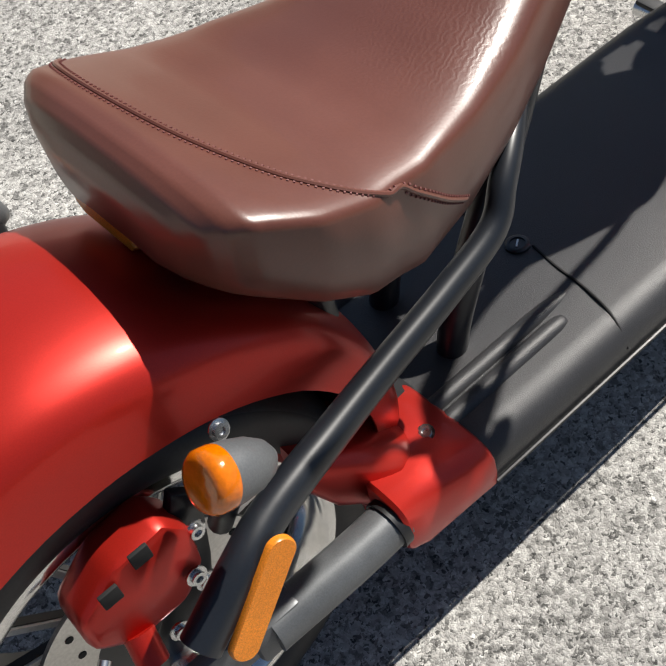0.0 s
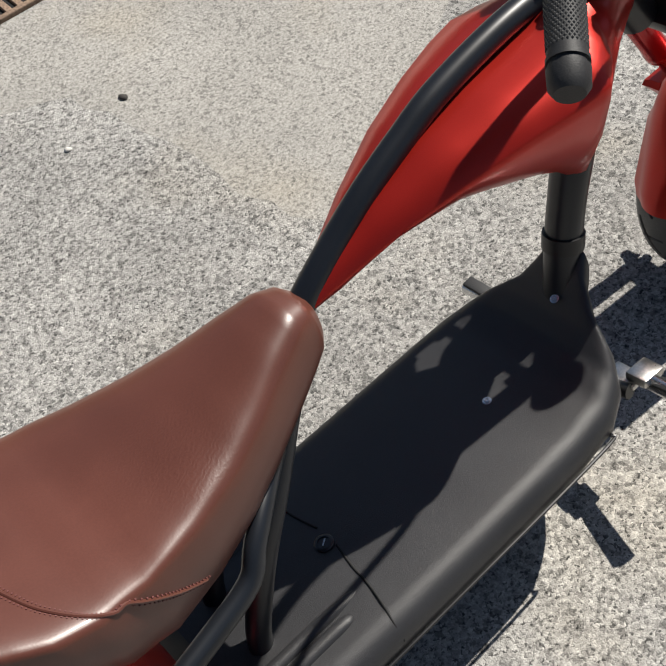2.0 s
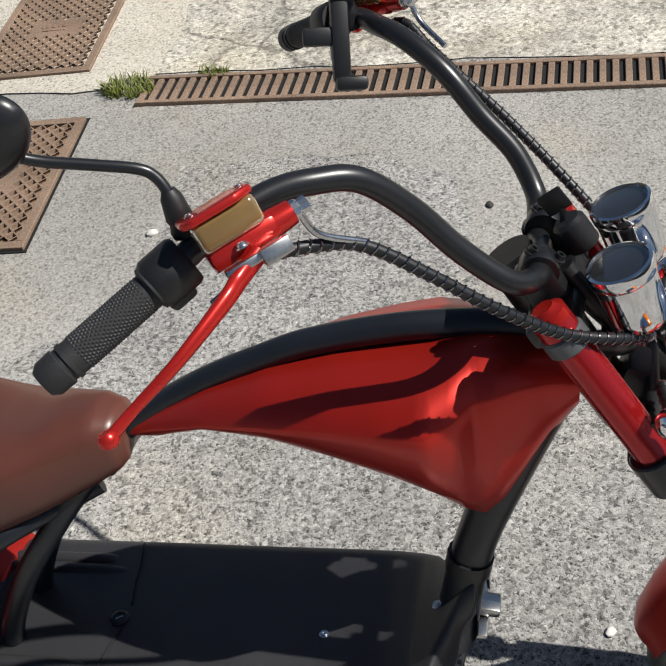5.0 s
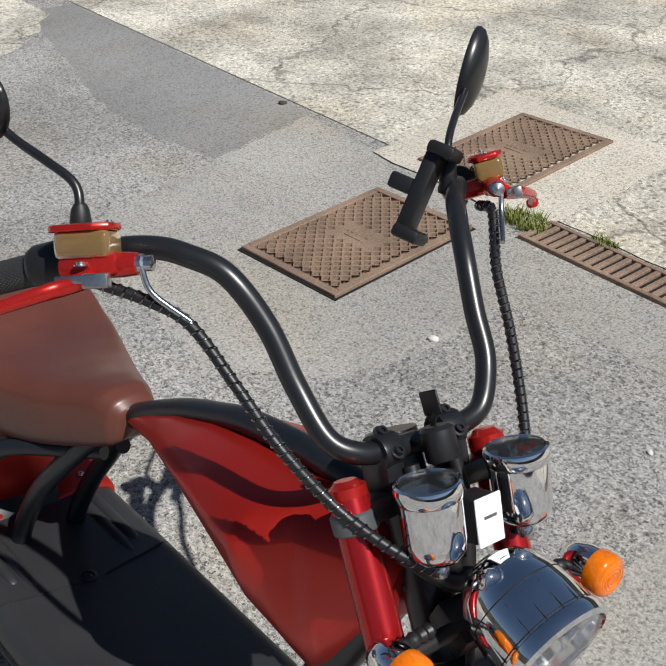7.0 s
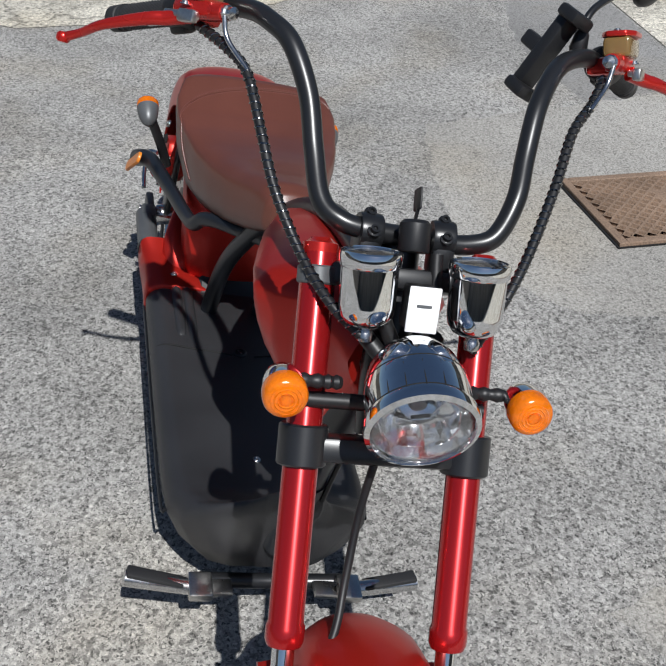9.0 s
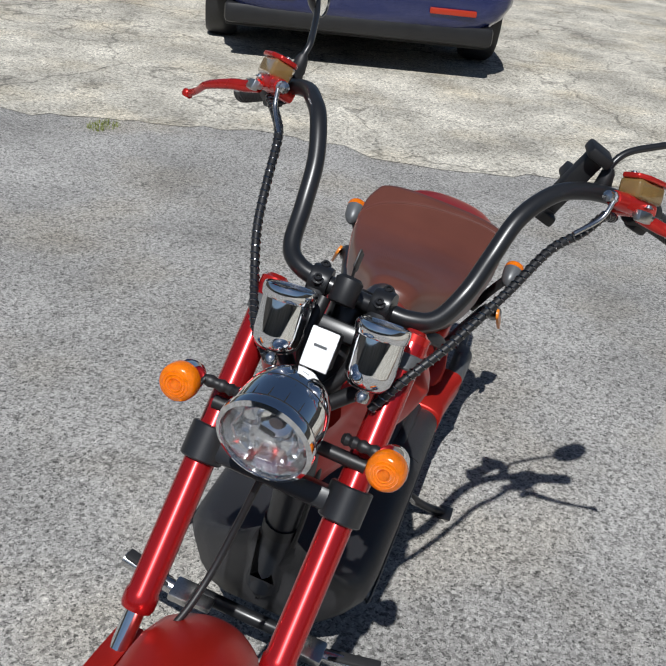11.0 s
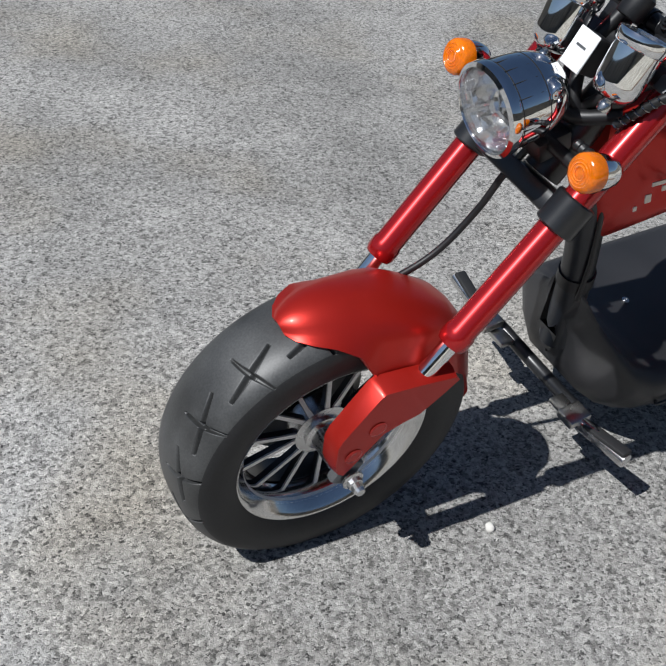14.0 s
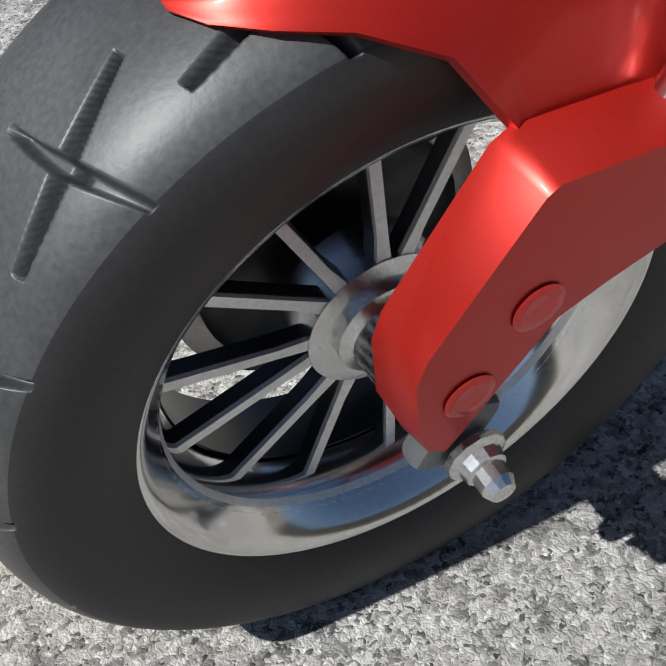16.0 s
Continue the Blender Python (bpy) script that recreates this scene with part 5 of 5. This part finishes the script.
wall("reflection_wall_north", (-14, 9.0), (10, 9.0), 2.4)
wall("reflection_wall_south", (-14, -11.0), (10, -11.0), 2.4)
wall("reflection_wall_west", (-14.15, -11), (-14.15, 9), 2.4)
wall("reflection_wall_east", (10.15, -11), (10.15, 9), 2.4)


# ---- cast iron covers ----
def cover(name, center, size, turn, seed, label):
    W, L = size
    fr = 0.026
    verts, faces, pits = [], [], []

    def quad(pts):
        k = len(verts)
        verts.extend(pts)
        faces.append(tuple(range(k, k + len(pts))))

    nx, ny = 18, 26
    cw, cl = (W - 2 * fr) / nx, (L - 2 * fr) / ny
    rnd = random.Random(seed)
    for i in range(1, nx):
        for j in range(1, ny):
            if (i + j) % 2:
                continue
            mx, my = -W / 2 + fr + i * cw, -L / 2 + fr + j * cl
            out = [(mx, my - cl), (mx + cw, my), (mx, my + cl), (mx - cw, my)]
            if abs(mx) < W * 0.2 and abs(my) < L * 0.085:
                quad([(*p, 0) for p in out])
                continue
            f = 0.74 + rnd.uniform(-0.03, 0.03)
            top = [(mx + (x - mx) * f, my + (y - my) * f) for x, y in out]
            bot = [(mx + (x - mx) * f * 0.85, my + (y - my) * f * 0.85) for x, y in out]
            for k in range(4):
                a, b = top[k], top[(k + 1) % 4]
                p, q = bot[k], bot[(k + 1) % 4]
                quad([(*out[k], 0), (*out[(k + 1) % 4], 0), (*b, 0), (*a, 0)])
                quad([(*a, 0), (*b, 0), (*q, -0.012), (*p, -0.012)])
            quad([(*p, -0.012) for p in bot])
            pits.append(len(faces) - 1)
    me = bpy.data.meshes.new("lid")
    me.from_pydata(verts, [], faces)
    # Pit floors take the darker second material.
    for k in pits:
        me.polygons[k].material_index = 1
    bm = bmesh.new()
    bm.from_mesh(me)
    bmesh.ops.remove_doubles(bm, verts=bm.verts, dist=0.0004)
    M = Matrix.Translation((*center, 0.014)) @ Matrix.Rotation(radians(turn), 4, "Z")
    ob = tagged(new(name), label, "manhole cover", "cast iron covers")
    ob.matrix_basis = M
    lid = part("lid", bm, CAST_IRON, ob, "", 30)
    lid.data.materials.append(PIT_FLOOR)
    rim = []
    for x, y, sx, sy in ((0, -L / 2 + fr / 2, W, fr), (0, L / 2 - fr / 2, W, fr), (-W / 2 + fr / 2, 0, fr, L - 2 * fr), (W / 2 - fr / 2, 0, fr, L - 2 * fr)):
        rim.append(box((sx, sy, 0.020), Matrix.Translation((x, y, -0.009)), 0.002, 1))
    part("frame", join(*rim), CAST_IRON, ob, "rusty cast iron frame")
    gap = []
    for x, y, sx, sy in ((0, -L / 2 - 0.004, W + 0.016, 0.007), (0, L / 2 + 0.004, W + 0.016, 0.007), (-W / 2 - 0.004, 0, 0.007, L), (W / 2 + 0.004, 0, 0.007, L)):
        gap.append(box((sx, sy, 0.002), Matrix.Translation((x, y, -0.011)), 0, 1))
    part("joint", join(*gap), DARK, ob)
    base = box((W - 0.006, L - 0.006, 0.002), Matrix.Translation((0, 0, -0.0128)), 0, 1)
    part("base", base, CAST_IRON, ob)
    for x, y, w, h in ((-0.045, 0.016, 0.008, 0.03), (-0.028, 0.016, 0.012, 0.03), (-0.008, 0.016, 0.012, 0.03), (0.012, 0.016, 0.006, 0.03), (0.030, 0.016, 0.014, 0.03), (0.0, -0.018, 0.08, 0.008)):
        part("cast_mark", box((w, h, 0.003), Matrix.Translation((x, y, 0.001)), 0.001, 1), CAST_IRON, ob)
    return ob


cover("manhole_cover", (-1.325, 1.338), (0.40, 0.58), 5.5, 1, "rusty cast iron cover with diamond pits in the asphalt")
cover("manhole_cover", (-1.475, 2.185), (0.40, 0.60), 6.0, 2, "rusty cast iron cover with diamond pits in pale concrete")
sheet("pavement_3", ragged([(-1.80, 1.80), (-1.02, 1.80), (-1.05, 2.62), (-1.95, 2.62)], 0.1, 0.015, 7), 0.0055, CONCRETE_SMOOTH, "smooth pale concrete collar round the cover", "pavement")

# ---- drain grating ----
drain = tagged(new("drain_grating"), "rusty slotted drain grating along the concrete edge", "drain")
drain.matrix_basis = Matrix.Translation((-1.03, 1.785, 0.010)) @ Matrix.Rotation(radians(0.6), 4, "Z")
# Thin black sheet under the bars: the channel's shade as colour.
part("channel_shade", box((2.7, 0.118, 0.001), Matrix.Translation((1.35, 0, -0.0085)), 0, 1), DARK, drain, "dark sheet standing for the shade in the channel")
for y in (-0.066, 0.066):
    part("side_rail", box((2.7, 0.018, 0.018), Matrix.Translation((1.35, y, -0.007)), 0.002, 1), CAST_IRON, drain)
bar_me = None
for k in range(82):
    if bar_me is None:
        ob = part("grating_bar", box((0.018, 0.116, 0.016), Matrix(), 0.002, 1), CAST_IRON, drain)
        bar_me = ob.data
    else:
        ob = new("grating_bar", bar_me)
        ob.parent = drain
    ob.location = (0.010 + k * 0.033, 0, -0.0075 + 0.0008 * math.sin(k * 2.3))

# ---- weeds at the drain ----
def tuft(center, n, r, h, seed, label):
    rnd = random.Random(seed)
    verts, faces = [], []
    for i in range(n):
        a, q = rnd.uniform(0, 6.28), r * math.sqrt(rnd.random())
        x, y = q * math.cos(a), q * math.sin(a) * 0.6
        hh, ln = h * rnd.uniform(0.4, 1), rnd.uniform(0.2, 0.9)
        da = rnd.uniform(0, 6.28)
        w = rnd.uniform(0.0012, 0.0028)
        k = len(verts)
        dx, dy = math.cos(da), math.sin(da)
        for s in (0, 0.4, 0.75):
            cx, cy, cz = x + dx * hh * ln * s * s, y + dy * hh * ln * s * s, hh * s
            verts += [(cx - dy * w * (1 - s * 0.6), cy + dx * w * (1 - s * 0.6), cz), (cx + dy * w * (1 - s * 0.6), cy - dx * w * (1 - s * 0.6), cz)]
        verts.append((x + dx * hh * ln, y + dy * hh * ln, hh * 0.95))
        faces += [(k, k + 1, k + 3, k + 2), (k + 2, k + 3, k + 5, k + 4), (k + 4, k + 5, k + 6)]
    me = bpy.data.meshes.new("weeds")
    me.from_pydata(verts, [], faces)
    me.materials.append(GRASS)
    ob = new("grass_tuft", me)
    ob.location = center
    return tagged(ob, label, "grass", "", "stuff")


tuft((-1.08, 1.80, 0.0), 420, 0.085, 0.045, 1, "yellow-green grass tuft at the drain end")
tuft((-0.83, 1.87, 0.0), 140, 0.05, 0.03, 2, "small grass tuft at the drain edge")
tuft((-2.55, -2.55, 0.0), 120, 0.06, 0.03, 3, "small weeds at the concrete edge")
tuft((-2.62, -1.85, 0.0), 160, 0.10, 0.025, 4, "dry weeds at the concrete edge")

# ---- loose stones ----
def pebble(at, r, material, label, seed):
    rnd = random.Random(seed)
    bm = bmesh.new()
    bmesh.ops.create_icosphere(bm, subdivisions=2, radius=1)
    for v in bm.verts:
        v.co *= rnd.uniform(0.8, 1.15)
    bm.transform(Matrix.Translation((at[0], at[1], r * 0.35)) @ Matrix.Rotation(rnd.uniform(0, 3), 4, "Z") @ Matrix.Diagonal((r * 1.3, r, r * 0.6, 1)))
    return thing("pebble", bm, material, label, "stone", "", "loose stones on the asphalt", 60)


pebble((-0.782, 1.135), 0.012, PEBBLE, "small pale stone lying on the asphalt", 1)
pebble((0.295, 0.18), 0.008, PEBBLE, "small pale stone lying on the asphalt", 2)
pebble((0.022, 1.242), 0.009, DARK_PEBBLE, "small dark stone lying on the asphalt", 3)
pebble((-1.543, -2.225), 0.010, DARK_PEBBLE, "small dark stone lying on the asphalt", 4)
pebble((-2.408, 1.844), 0.014, DARK_PEBBLE, "small dark stone lying on the asphalt", 5)
pebble((-0.155, 1.189), 0.007, PEBBLE, "small pale stone lying on the asphalt", 6)


# ---- parked car ----
def car():
    ob = tagged(new("parked_car"), "dark blue hatchback parked on the concrete", "car")
    ob.matrix_basis = Matrix.Translation((-4.95, -1.46, 0)) @ Matrix.Diagonal((1, 1.06, 1, 1)) @ Matrix.Rotation(math.atan2(-0.36, -0.93), 4, "Z")
    st = [(-0.42, 0.70, 0.36, 0.62), (-0.40, 0.80, 0.28, 0.74), (-0.33, 0.85, 0.25, 0.84), (-0.1, 0.875, 0.24, 0.92), (0.5, 0.885, 0.24, 0.95), (1.5, 0.885, 0.24, 0.94), (2.6, 0.875, 0.24, 0.92), (3.3, 0.84, 0.25, 0.80), (3.55, 0.74, 0.30, 0.62)]
    rings = []
    for x, hw, z0, z1 in st:
        side = []
        for k in range(11):
            a = radians(-90 + 18 * k)
            side.append((hw * abs(math.cos(a)) ** 0.35, (z0 + z1) / 2 + (z1 - z0) / 2 * math.sin(a)))
        rings.append([(x, -y, z) for y, z in side] + [(x, y, z) for y, z in reversed(side)])
    part("body", loft(rings), BLUE_PAINT, ob, "glossy dark blue body", 60)
    rings = []
    for x, hw, z1 in ((-0.28, 0.60, 0.9), (-0.22, 0.64, 1.15), (0.05, 0.62, 1.40), (0.6, 0.61, 1.47), (1.4, 0.61, 1.45), (2.0, 0.60, 1.25), (2.55, 0.66, 0.9)):
        rings.append([(x, -hw - 0.12, 0.85), (x, -hw, z1 - 0.04), (x, -hw + 0.08, z1), (x, hw - 0.08, z1), (x, hw, z1 - 0.04), (x, hw + 0.12, 0.85)])
    part("cabin", loft(rings), DARK, ob, "dark glazed cabin")
    part("valance", box((0.10, 1.50, 0.12), Matrix.Translation((-0.36, 0, 0.27)), 0.03), BLACK_PLASTIC, ob, "black lower bumper")
    part("underbody", box((3.6, 1.5, 0.1), Matrix.Translation((1.55, 0, 0.22)), 0.02), DARK, ob)
    part("bumper_crease", tube([(-0.41, -0.72, 0.52), (-0.445, 0, 0.52), (-0.41, 0.72, 0.52)], 0.012, 10), BLUE_PAINT, ob)
    for y in (-0.5, 0.5):
        part("rear_reflector", box((0.02, 0.26, 0.035), Matrix.Translation((-0.428, y, 0.40)), 0.006), TAIL_RED, ob, "red rear reflector")
    for x in (0.38, 2.85):
        for s in (-1, 1):
            q = aim((x, s * 0.80, 0.30), (0, s, 0))
            w = part("wheel", lathe([(0, -0.1), (0.20, -0.1), (0.20, 0.05), (0.19, 0.07), (0.0, 0.05)], q, 40), ALU, ob, "silver alloy wheel")
            part("tyre", lathe([(0.2, -0.1), (0.28, -0.1), (0.30, -0.07), (0.30, 0.06), (0.28, 0.085), (0.205, 0.08), (0.2, 0.06), (0.2, -0.1)], q, 48), RUBBER, w, "black tyre")
            holes = []
            for k in range(10):
                holes.append(box((0.045, 0.10, 0.004), q @ Matrix.Rotation(2 * math.pi * k / 10, 4, "Z") @ Matrix.Translation((0, 0.12, 0.0625)) @ Matrix.Rotation(radians(-6), 4, "X"), 0.004, 1))
            part("wheel_openings", join(*holes), DARK, w)
    return ob


car()
